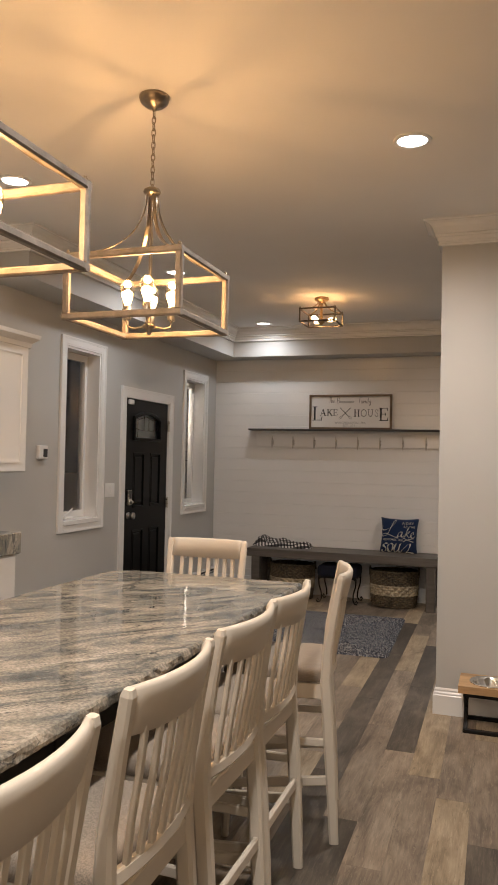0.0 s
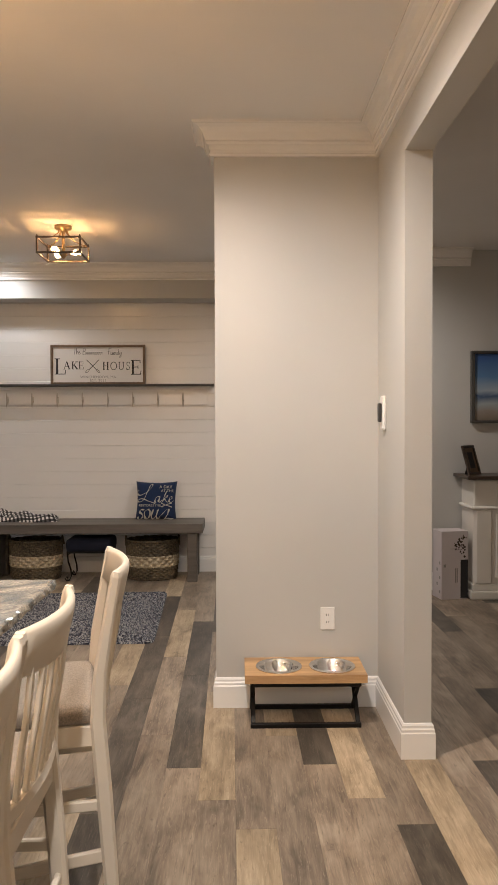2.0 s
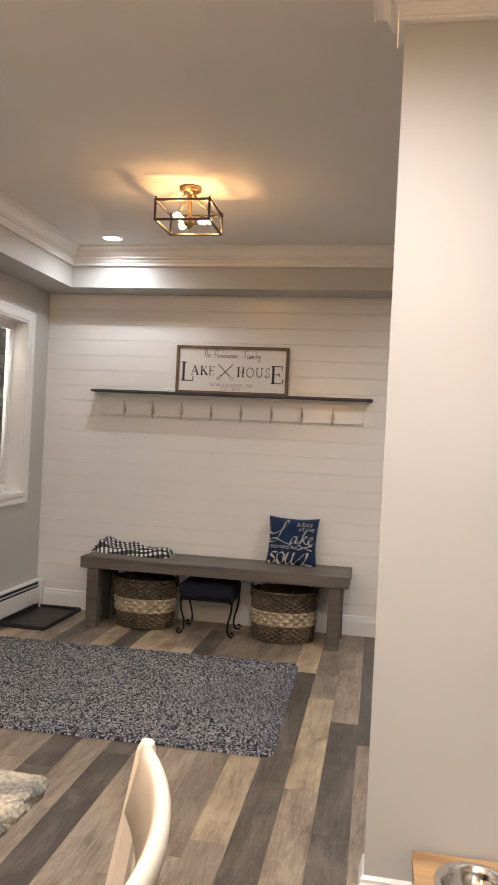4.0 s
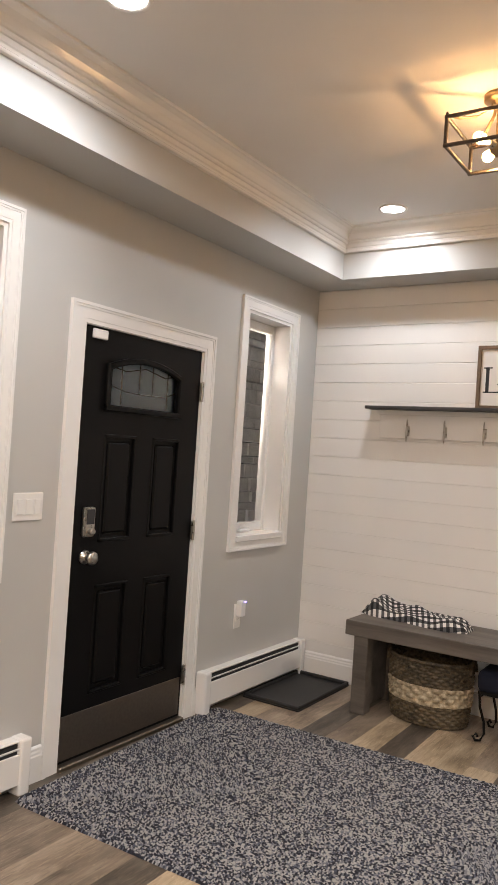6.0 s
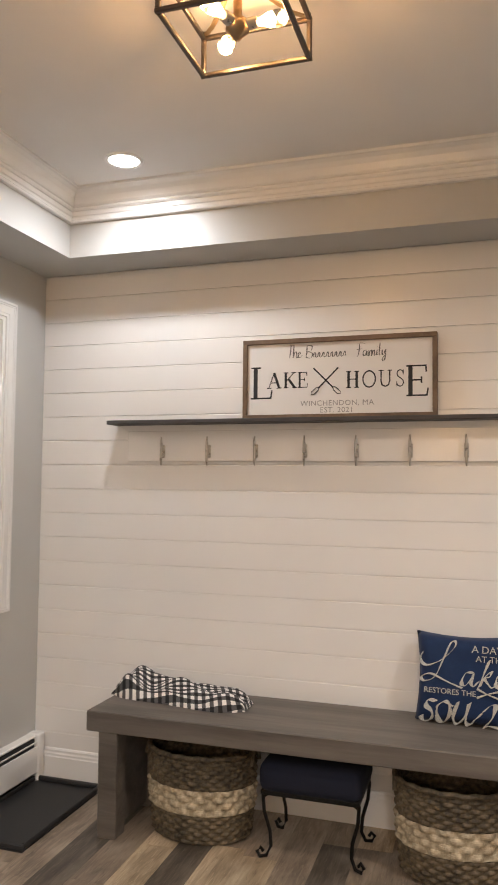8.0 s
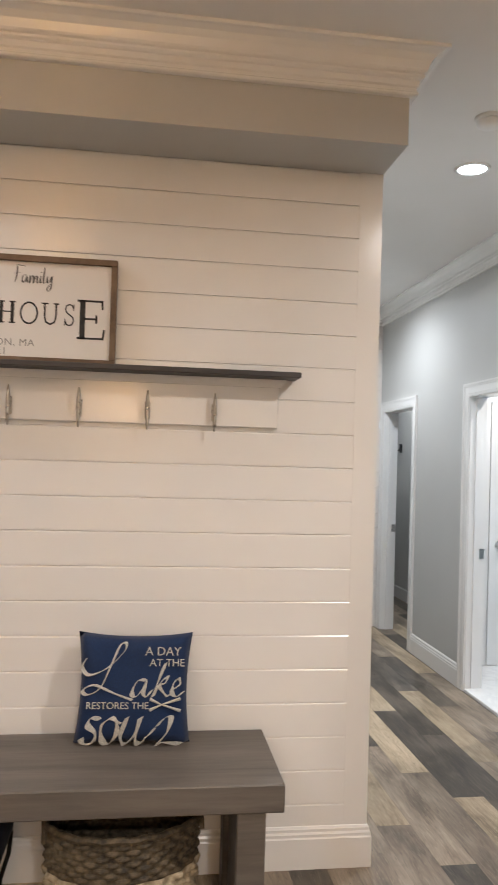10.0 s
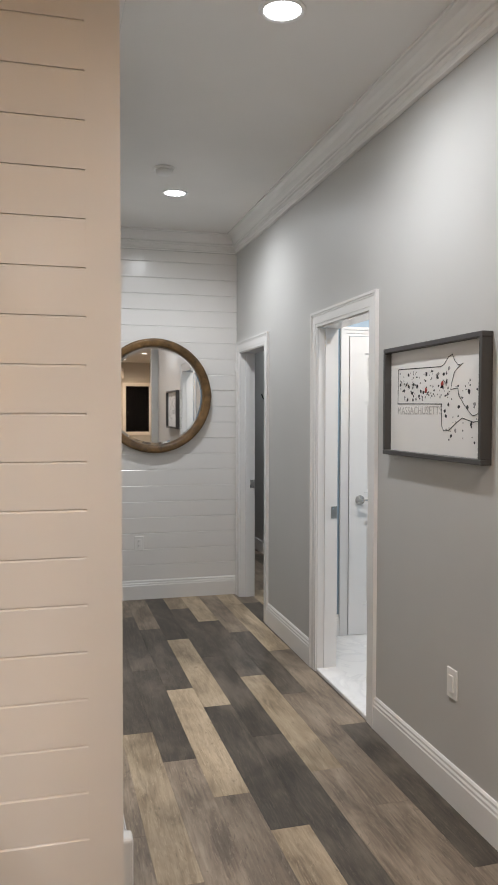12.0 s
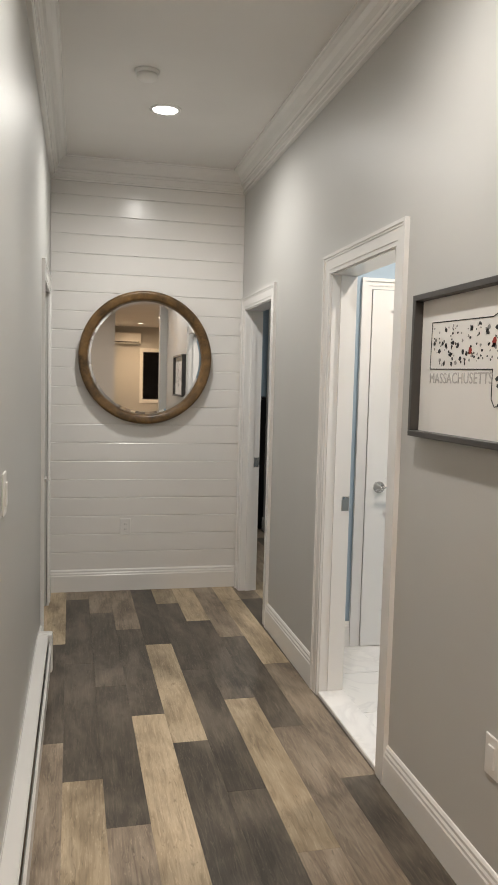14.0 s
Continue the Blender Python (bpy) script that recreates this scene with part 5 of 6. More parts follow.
# rug: braids laid round and round
def rug_rings(w, d, pitch, ring_from, ring_to):
    bm = bmesh.new()
    uvl = bm.loops.layers.uv.new("UVMap")
    for r in range(ring_from, ring_to):
        hw, hd = w / 2 - pitch * (r + 0.5), d / 2 - pitch * (r + 0.5)
        if hd < pitch * 0.4:
            break
        pts = []
        rad = min(0.05, hd)
        for (cx, cy, a0) in ((hw - rad, hd - rad, 0), (-hw + rad, hd - rad, 90), (-hw + rad, -hd + rad, 180), (hw - rad, -hd + rad, 270)):
            for k in range(4):
                a = radians(a0 + 30 * k)
                pts.append((cx + rad * math.cos(a), cy + rad * math.sin(a)))
        dense = []
        for p, q in zip(pts, pts[1:] + pts[:1]):
            n = max(1, int(math.dist(p, q) / 0.017))
            dense += [(p[0] + (q[0] - p[0]) * k / n, p[1] + (q[1] - p[1]) * k / n) for k in range(n)]
        n = len(dense)
        rings = []
        for k, p in enumerate(dense):
            q0, q1 = dense[k - 1], dense[(k + 1) % n]
            t = Vector((q1[0] - q0[0], q1[1] - q0[1])).normalized()
            nn = Vector((t.y, -t.x))
            lift = 0.0022 * (1 if k % 2 else -1)
            rings.append([bm.verts.new((p[0] + nn.x * o * pitch, p[1] + nn.y * o * pitch, z)) for o, z in ((-0.5, 0.002), (-0.26, 0.011 + lift), (0, 0.0085), (0.26, 0.011 - lift), (0.5, 0.002))])
        for k in range(n):
            u, v = rings[k], rings[(k + 1) % n]
            for j in range(4):
                f = bm.faces.new((u[j], u[j + 1], v[j + 1], v[j]))
                for lp, (kk, jj) in zip(f.loops, ((k, j), (k, j + 1), (k + 1, j + 1), (k + 1, j))):
                    lp[uvl].uv = (kk * 2.4 + r * 0.37, r + jj / 4)
    return bm
rug = thing("braided_rug", (-1.568, 7.055, 0.0), "blue-grey and white braided rectangular rug on the plank floor", "rug")
rug.rotation_euler = (0, 0, radians(1.9))
part("backing", boxes((-1.16, 1.16, -0.74, 0.74, 0.0, 0.003)), RUGMAT, rug)
for r in range(36):
    part("braid", rug_rings(2.34, 1.51, 0.021, r, r + 1), RUGMATB if r < 5 else RUGMAT, rug)

# wall plates in entry and kitchen
def plate(name, m, label, kind, w=0.075, h=0.118):
    p = thing(name, (0, 0, 0), label, kind)
    p.matrix_basis = m
    part("cover_plate", boxes((-w / 2, w / 2, -0.006, 0.001, -h / 2, h / 2), bevel=0.003), PLASTIC, p)
    if kind == "outlet":
        part("socket_insert", boxes((-0.017, 0.017, -0.0085, -0.005, -0.034, 0.034), bevel=0.001), PLASTIC, p)
        for z in (-0.019, 0.019):
            for d in ((-0.008, -0.0055), (0.0045, 0.007)):
                part("slot", boxes((*d, -0.0092, -0.0082, z - 0.004, z + 0.006)), INK, p)
    else:
        n = max(1, round((w - 0.03) / 0.045))
        for k in range(n):
            x = (k - (n - 1) / 2) * 0.046
            part("rocker", boxes((x - 0.016, x + 0.016, -0.011, -0.005, -0.033, 0.033), bevel=0.002), PLASTIC, p)
    return p
plate("outlet", pose(0.657, 5.22, 0.46), "white wall outlet above the bowl stand", "outlet")
plate("outlet", pose(0.79, EY, 0.457), "white wall outlet on shiplap", "outlet")
plate("outlet", pose(HX, 9.318, 0.468, 0, 0, -90), "white blank wall plate on the hall wall", "switch")
plate("light_switch", pose(WX, 6.315, 1.21, 0, 0, 90), "white triple rocker switch plate beside the door", "switch", 0.16, 0.12)
ol = plate("outlet", pose(WX, 7.985, 0.5, 0, 0, 90), "white outlet with plugged-in night light", "outlet", 0.07, 0.15)
nl = part("night_light", boxes((-0.02, 0.03, -0.045, -0.006, 0.0, 0.095), bevel=0.006, segs=2), PLASTIC, ol, "white plug-in night light")
part("led", boxes((0.012, 0.03, -0.047, -0.043, 0.085, 0.093)), LED, nl, "small blue light")
th = thing("thermostat", (WX, 5.28, 1.525), "small white wall thermostat with dark screen", "thermostat")
part("body", boxes((0, 0.03, -0.055, 0.055, -0.05, 0.05), bevel=0.006, segs=2), PLASTIC, th)
part("screen", boxes((0.03, 0.032, -0.005, 0.045, -0.035, 0.025)), DARKPLASTIC, th, "dark glass screen")
ws = thing("wall_remote", (0.92, 5.04, 1.52), "white oval wall cradle with a grey remote", "remote control")
part("cradle", boxes((-0.02, 0.001, -0.032, 0.032, -0.085, 0.085), bevel=0.009, segs=3), PLASTIC, ws)
part("remote", boxes((-0.036, -0.02, -0.02, 0.02, -0.045, 0.05), bevel=0.007, segs=2), DARKPLASTIC, ws, "grey remote")

# dog bowls
st = thing("bowl_stand", (0.52, 5.075, 0), "raised dog bowl stand with acacia top and black metal frame", "pet feeder")
bm = bmesh.new()
for cx, x0, x1 in ((-0.125, -0.295, 0.0075), (0.14, 0.0075, 0.295)):
    y0, y1, cy = -0.15, 0.13, -0.015
    angles = sorted([2 * math.pi * i / 32 for i in range(32)] + [math.atan2(y - cy, x - cx) % (2 * math.pi) for x in (x0, x1) for y in (y0, y1)])
    rims = []
    for z in (0.222, 0.262):
        inner, outer = [], []
        for a in angles:
            c, s_ = math.cos(a), math.sin(a)
            reach = min(((x1 if c > 0 else x0) - cx) / c if abs(c) > 1e-6 else 9, ((y1 if s_ > 0 else y0) - cy) / s_ if abs(s_) > 1e-6 else 9)
            inner.append(bm.verts.new((cx + 0.1 * c, cy + 0.1 * s_, z)))
            outer.append(bm.verts.new((cx + reach * c, cy + reach * s_, z)))
        rims.append((inner, outer))
    n = len(angles)
    for i in range(n):
        j = (i + 1) % n
        for ring in rims:
            bm.faces.new((ring[0][i], ring[0][j], ring[1][j], ring[1][i]))
        for side in (0, 1):
            bm.faces.new((rims[0][side][i], rims[0][side][j], rims[1][side][j], rims[1][side][i]))
bmesh.ops.remove_doubles(bm, verts=bm.verts, dist=0.0005)
bmesh.ops.recalc_face_normals(bm, faces=bm.faces)
part("board", bm, ACACIA, st, "acacia wood top")
for s in (-1, 1):
    x = s * 0.255
    part("cross_leg", bar(bmesh.new(), [(x, -0.12, 0.01), (x, 0.11, 0.215)], 0.022, 0.012, (1, 0, 0)), IRON, st)
    part("cross_leg", bar(bmesh.new(), [(x + s * 0.004, 0.11, 0.01), (x + s * 0.004, -0.12, 0.215)], 0.018, 0.012, (1, 0, 0)), IRON, st)
for y, z in ((-0.125, 0.011), (0.115, 0.011), (-0.125, 0.211), (0.115, 0.211)):
    part("rail", boxes((-0.268, 0.268, y - 0.011, y + 0.011, z - 0.011, z + 0.011), bevel=0.002), IRON, st)
for x in (-0.125, 0.14):
    bw = thing("dog_bowl", (0.52 + x, 5.06, 0.262), "stainless steel dog bowl set into the stand", "bowl", "dog bowls")
    part("bowl_body", lathe(bmesh.new(), [(0.0, -0.055), (0.06, -0.055), (0.078, -0.045), (0.09, -0.012), (0.096, 0.004), (0.104, 0.007), (0.113, 0.006), (0.116, 0.001), (0.113, 0.0005), (0.097, -0.001), (0.092, -0.015), (0.08, -0.049), (0.06, -0.059), (0, -0.059)], (0, 0, 0), 36), STEEL, bw, "", True)

# ---- kitchen ----
isl = thing("kitchen_island", (-0.92, 2.1, 0), "dark painted kitchen island body with overhang", "kitchen island")
part("body", boxes((-0.47, 0.13, -1.75, 1.75, 0.08, 0.882), bevel=0.004), ISLAND, isl)
part("toe_kick", boxes((-0.41, 0.07, -1.69, 1.69, 0, 0.08)), ISLAND, isl)
for k in range(5):
    part("side_panel", boxes((0.13, 0.142, -1.7 + k * 0.69, -1.7 + k * 0.69 + 0.62, 0.14, 0.84), bevel=0.003), ISLAND, isl)
for y in (-1.5, 0, 1.5):
    part("corbel", bar(bmesh.new(), [(0.14, y, 0.55), (0.18, y, 0.72), (0.3, y, 0.83), (0.42, y, 0.872)], 0.06, 0.03, (0, 1, 0)), ISLAND, isl)
def slab(x0, x1, y0, y1, z0, z1, r=0.16):
    """Granite slab, rock-faced edge, rounded north-west corner."""
    out = [(x1, y0), (x1, y1)]
    out += [(x0 + r - r * math.sin(a), y1 - r + r * math.cos(a)) for a in [math.pi / 2 * k / 8 for k in range(9)]]
    out += [(x0, y0)]
    dense = []
    for p, q in zip(out, out[1:] + out[:1]):
        n = max(1, int(math.dist(p, q) / 0.022))
        dense += [(p[0] + (q[0] - p[0]) * k / n, p[1] + (q[1] - p[1]) * k / n) for k in range(n)]
    bm = bmesh.new()
    cx, cy = (x0 + x1) / 2, (y0 + y1) / 2
    rows = []
    for z, amp, inset in ((z1, 0.003, 0.004), (z1 - 0.006, 0.006, -0.001), (z1 - 0.018, 0.009, -0.003), (z0 + 0.006, 0.008, 0.0), (z0, 0.004, 0.008)):
        ring = []
        for p in dense:
            d = amp * noise.noise((p[0] * 38, p[1] * 38, z * 60)) - inset
            ux, uy = (1 if p[0] > x1 - 0.01 else -1 if p[0] < x0 + 0.01 else 0), (1 if p[1] > y1 - 0.01 else -1 if p[1] < y0 + 0.01 else 0)
            ring.append(bm.verts.new((p[0] + ux * d, p[1] + uy * d, z)))
        rows.append(ring)
    n = len(dense)
    for u, w in zip(rows, rows[1:]):
        for k in range(n):
            bm.faces.new((u[k], u[(k + 1) % n], w[(k + 1) % n], w[k]))
    bm.faces.new(rows[0])
    bm.faces.new(rows[-1][::-1])
    return bm
tagged(part("granite_countertop", slab(-1.45, -0.455, 0.2, 4.03, 0.884, 0.92), GRANITE), "polished grey granite island top with wavy veins and rough edge", "countertop")

def counter_stool():
    """Faces -x; its back stands at x = 0."""
    s = thing("counter_stool", (0, 0, 0), "cream painted wooden counter stool with curved slat back and taupe seat", "stool", "stools round the island")
    post = lambda sy: [(0.004, sy * 0.195, 0.0), (-0.008, sy * 0.198, 0.2), (-0.024, sy * 0.2, 0.42), (-0.04, sy * 0.2, 0.62), (-0.033, sy * 0.206, 0.75), (-0.008, sy * 0.212, 0.9), (0.012, sy * 0.216, 1.012), (0.014, sy * 0.216, 1.026)]
    for sy in (-1, 1):
        part("back_post", bar(bmesh.new(), post(sy), [0.03, 0.034, 0.038, 0.038, 0.036, 0.034, 0.032, 0.024], [0.036, 0.042, 0.046, 0.044, 0.036, 0.03, 0.028, 0.018], (0, 1, 0)), CREAM, s)
        part("front_leg", bar(bmesh.new(), [(-0.43, sy * 0.2, 0), (-0.415, sy * 0.185, 0.3), (-0.405, sy * 0.18, 0.575)], [0.028, 0.034, 0.04], [0.028, 0.034, 0.04], (0, 1, 0)), CREAM, s)
        part("side_stretcher", bar(bmesh.new(), [(-0.42, sy * 0.192, 0.2), (0.0, sy * 0.198, 0.24)], 0.016, 0.036, (0, 1, 0)), CREAM, s)
        part("side_stretcher", bar(bmesh.new(), [(-0.412, sy * 0.188, 0.38), (-0.016, sy * 0.2, 0.38)], 0.016, 0.03, (0, 1, 0)), CREAM, s)
        part("side_apron", bar(bmesh.new(), [(-0.42, sy * 0.185, 0.575), (-0.03, sy * 0.2, 0.575)], 0.02, 0.06, (0, 1, 0)), CREAM, s)
    part("front_stretcher", bar(bmesh.new(), [(-0.42, -0.185, 0.24), (-0.42, 0.185, 0.24)], 0.018, 0.045, (1, 0, 0)), CREAM, s)
    part("back_stretcher", bar(bmesh.new(), [(-0.014, -0.19, 0.3), (-0.014, 0.19, 0.3)], 0.018, 0.036, (1, 0, 0)), CREAM, s)
    part("front_apron", bar(bmesh.new(), [(-0.415, -0.18, 0.575), (-0.415, 0.18, 0.575)], 0.02, 0.06, (1, 0, 0)), CREAM, s)
    part("back_apron", bar(bmesh.new(), [(-0.035, -0.19, 0.575), (-0.035, 0.19, 0.575)], 0.02, 0.06, (1, 0, 0)), CREAM, s)
    bow = lambda y, k=1.0: 0.04 * k * (1 - (y / 0.205) ** 2)
    crest, low = bmesh.new(), bmesh.new()
    ys = [-0.202 + 0.404 * k / 14 for k in range(15)]
    # crest rail: bowed, tilted board with a rounded top
    rings = []
    for y in ys:
        sag = 0.008 * (1 - (y / 0.205) ** 2)
        x = bow(y) - 0.004
        ring = []
        for dx, z in ((-0.012, 0.932 - sag), (0.009, 0.93 - sag), (0.027, 1.0), (0.028, 1.018), (0.022, 1.027), (0.012, 1.027), (0.006, 1.018), (0.004, 1.0)):
            ring.append(crest.verts.new((x + dx, y, z)))
        rings.append(ring)
    for u, w in zip(rings, rings[1:]):
        for k in range(8):
            crest.faces.new((u[k], u[(k + 1) % 8], w[(k + 1) % 8], w[k]))
    crest.faces.new(rings[0]); crest.faces.new(rings[-1][::-1])
    part("crest_rail", crest, CREAM, s, "", True)
    part("lower_rail", bar(low, [(-0.034 + bow(y, 0.6), y, 0.645) for y in ys], 0.024, 0.032, (0.95, 0, 0.2)), CREAM, s)
    for k in range(7):
        y = -0.15 + 0.05 * k
        y0 = y * 0.95
        pts = [(-0.034 + bow(y0, 0.6), y0, 0.65), (-0.022 + bow(y, 0.75), y, 0.75), (-0.01 + bow(y, 0.9), y, 0.84), (0.0 + bow(y), y, 0.94)]
        part("slat", bar(bmesh.new(), pts, 0.022, 0.012, (0, 1, 0)), CREAM, s)
    seat = bmesh.new()
    box(seat, -0.45, -0.045, -0.215, 0.215, 0.605, 0.665, bevel=0.025, segs=3)
    part("seat_cushion", seat, TAUPE, s, "taupe upholstered seat", True)
    for o in s.children:
        o.data.transform(Matrix.Diagonal((1, 1, 1.03, 1)))
    return s
stool = counter_stool()
SX = -0.252
stool.matrix_basis = pose(SX + 0.026, 1.49, 0)
for y, r, dx in ((2.08, 1, 0.01), (2.62, -1, 0.0), (3.08, 0, 0.0), (3.68, 12, 0.047)):
    copy_thing(stool, pose(SX + dx, y, 0, 0, 0, r))
copy_thing(stool, pose(-1.1, 4.405, 0, 0, 0, 91))

# wall cabinets on the west wall
uc = thing("wall_cabinet", (WX, 3.9, 1.39), "white upper kitchen cabinet with crown", "cabinet")
part("carcass", boxes((0, 0.325, -0.73, 0.73, 0, 0.83), bevel=0.003), WHITE, uc)
for s in (-1, 1):
    d = part("door", boxes((0.325, 0.343, *sorted((s * 0.004, s * 0.725)), 0.006, 0.82), bevel=0.003), WHITE, uc)
    y0, y1 = sorted((s * 0.06, s * 0.67))
    part("frame_moulding", boxes((0.342, 0.348, y0, y1, 0.06, 0.075), (0.342, 0.348, y0, y1, 0.75, 0.765), (0.342, 0.348, y0, y0 + 0.015, 0.075, 0.75), (0.342, 0.348, y1 - 0.015, y1, 0.075, 0.75)), WHITE, d)
part("cabinet_crown", swept(bmesh.new(), [(0, -0.73), (0.0, -0.73), (0.34, -0.73), (0.34, 0.73), (0, 0.73)][1:], [(0, 0.8), (0.01, 0.8), (0.015, 0.83), (0.05, 0.86), (0.055, 0.885), (0, 0.885)]), WHITE, uc)
bc = thing("base_cabinet", (WX, 3.9, 0), "white base kitchen cabinet", "cabinet")
part("carcass", boxes((0, 0.32, -0.7, 0.68, 0.1, 0.875), bevel=0.003), WHITE, bc)
part("toe_kick", boxes((0, 0.26, -0.7, 0.66, 0, 0.1)), ISLAND, bc)
tagged(part("granite_counter", boxes((WX, -2.45, 3.2, 4.6, 0.876, 1.01), bevel=0.004), GRANITE), "grey granite side counter with upstand", "countertop")

# ---- living room beyond the opening ----
mc = thing("sideboard", (2.75, 7.68, 0), "distressed antique white sideboard with dark wood top", "cabinet")
part("body", boxes((-0.6, 0.6, -0.15, 0.2, 0.12, 1.0), bevel=0.01), OLDWHITE, mc)
part("plinth", boxes((-0.63, 0.63, -0.18, 0.2, 0, 0.07), (-0.615, 0.615, -0.165, 0.2, 0.07, 0.13), bevel=0.012, segs=2), OLDWHITE, mc)
part("waist_moulding", boxes((-0.625, 0.625, -0.175, 0.2, 0.75, 0.775), bevel=0.008), OLDWHITE, mc)
part("cabinet_top", boxes((-0.67, 0.67, -0.21, 0.21, 1.0, 1.03), bevel=0.006), DARKTOP, mc, "dark wood top")
for x in (-0.52, 0.52):
    part("pilaster", boxes((x - 0.07, x + 0.07, -0.17, -0.14, 0.13, 0.75), bevel=0.012), OLDWHITE, mc)
for x in (-0.22, 0.22):
    part("door", boxes((x - 0.2, x + 0.2, -0.165, -0.148, 0.18, 0.72), bevel=0.008), OLDWHITE, mc)
    part("drawer", boxes((x - 0.2, x + 0.2, -0.165, -0.148, 0.8, 0.97), bevel=0.008), OLDWHITE, mc)
ph = thing("photo_frame", (2.2, 7.63, 1.03), "dark wooden picture frame leaning back on the sideboard", "picture frame")
ph.rotation_euler = (radians(-16), 0, radians(48))
part("frame", boxes((-0.11, 0.11, 0, 0.02, 0, 0.025), (-0.11, 0.11, 0, 0.02, 0.235, 0.26), (-0.11, -0.085, 0, 0.02, 0.025, 0.235), (0.085, 0.11, 0, 0.02, 0.025, 0.235), bevel=0.003), DARKTOP, ph)
part("mount", boxes((-0.085, 0.085, 0.01, 0.014, 0.025, 0.235)), SIGNWOOD, ph)
part("print", boxes((-0.045, 0.045, 0.008, 0.0095, 0.06, 0.2)), INK, ph)
part("easel_leg", bar(bmesh.new(), [(0, 0.02, 0.15), (0, 0.085, 0.026)], 0.05, 0.004, (1, 0, 0)), INK, ph)
pt = thing("wall_painting", (2.72, 7.9, 1.78), "framed seascape painting, blue sky over a beach", "painting")
part("canvas", boxes((-0.46, 0.46, -0.028, -0.012, -0.295, 0.295)), SEA, pt)
for d in ((-0.49, 0.49, -0.045, 0, 0.29, 0.315), (-0.49, 0.49, -0.045, 0, -0.315, -0.29), (-0.49, -0.46, -0.045, 0, -0.29, 0.29), (0.46, 0.49, -0.045, 0, -0.29, 0.29)):
    part("frame_side", boxes(d, bevel=0.003), PICFRAME, pt)
cb = thing("carton", (1.98, 7.62, 0), "tall printed cardboard carton standing on the floor", "box")
cb.rotation_euler = (0, 0, radians(9))
part("carton_body", boxes((-0.12, 0.115, -0.09, 0.09, 0, 0.57), bevel=0.003), CARD, cb)
for block in ((-0.1, -0.08, -0.0915, -0.089, 0.27, 0.295), (-0.04, 0.0, -0.0915, -0.089, 0.42, 0.424), (0.0, 0.012, -0.0915, -0.089, 0.14, 0.26), (0.02, 0.026, -0.0915, -0.089, 0.14, 0.26),
           *[(-0.1205, -0.1195, -0.07 + 0.05 * (k % 2), -0.045 + 0.05 * (k % 2), 0.05 + 0.06 * k, 0.075 + 0.06 * k) for k in range(5)]):
    part("print_block", boxes(block), INKGREY, cb, "faded grey print")
rng = random.Random(21)
bm = bmesh.new()
for k in range(46):
    x, z, r = rng.gauss(0.045, 0.032), rng.gauss(0.45, 0.04), rng.uniform(0.004, 0.011)
    if abs(x) < 0.1 and 0.35 < z < 0.55:
        bm.faces.new([bm.verts.new((x + r * rng.uniform(0.5, 1.3) * math.cos(6.283 * i / 6), -0.0905 - 0.00002 * k, z + r * rng.uniform(0.5, 1.3) * math.sin(6.283 * i / 6))) for i in range(6)])
tagged(part("flower_print", bm, DARKTOP, cb, "brown floral print"), kind="stuff")
part("black_panel", boxes((0.05, 0.115, -0.0915, -0.089, 0.01, 0.33)), INK, cb, "dark panel")

# south end, seen in the mirror
ac = thing("split_air_conditioner", (1.6, -2.7, 2.5), "white wall-mounted split air conditioner", "air conditioner")
part("housing", boxes((-0.5, 0.5, 0.0, 0.2, 0.0, 0.3), bevel=0.03, segs=3), PLASTIC, ac)
part("outlet_slot", boxes((-0.45, 0.45, 0.16, 0.204, 0.03, 0.06)), INK, ac)
w3 = thing("window_3", (2.5, -2.7, 0), "black night window with white casing", "window", "", "structure")
part("pane", boxes((-0.33, 0.33, 0.0, 0.006, 1.0, 2.3)), painted("night_glass", (0.004, 0.004, 0.005), 0.05, 0.0), w3)
part("casing", boxes((-0.42, -0.33, 0, 0.02, 0.9, 2.4), (0.33, 0.42, 0, 0.02, 0.9, 2.4), (-0.33, 0.33, 0, 0.02, 2.3, 2.4), (-0.33, 0.33, 0, 0.02, 0.9, 1.0), bevel=0.003), WHITE, w3)

# ---- hall ----
mr = thing("round_mirror", (0.915, EY - 0.001, 1.655), "large round mirror in a brown turned wood frame", "mirror")
mr.rotation_euler = (0, 0, radians(0.02))
R = 0.462
part("frame", lathe(bmesh.new(), [(R - 0.062, -0.028), (R - 0.062, -0.05), (R - 0.052, -0.062), (R - 0.04, -0.06), (R - 0.02, -0.07), (R - 0.006, -0.064), (R, -0.05), (R, -0.002), (R - 0.05, -0.002)], (0, 0, 0), 72, "y"), MIRRORWOOD, mr, "brown wooden frame", True)
part("mirror_glass", lathe(bmesh.new(), [(0, -0.034), (R - 0.085, -0.034), (R - 0.058, -0.029)], (0, 0, 0), 72, "y"), SILVER, mr, "bevelled mirror glass")

pic = thing("framed_map", (HX, 9.475, 1.567), "framed illustrated state map on white paper in a grey box frame", "picture")
pic.rotation_euler = (0, 0, radians(-90))
pw, phh = 0.4, 0.236
for d in ((-pw, pw, -0.045, 0, phh - 0.02, phh), (-pw, pw, -0.045, 0, -phh, -phh + 0.02), (-pw, -pw + 0.02, -0.045, 0, -phh + 0.02, phh - 0.02), (pw - 0.02, pw, -0.045, 0, -phh + 0.02, phh - 0.02)):
    part("frame_side", boxes(d, bevel=0.002), PICFRAME, pic)
part("paper", boxes((-pw + 0.02, pw - 0.02, -0.014, -0.002, -phh + 0.02, phh - 0.02)), PAPER, pic)
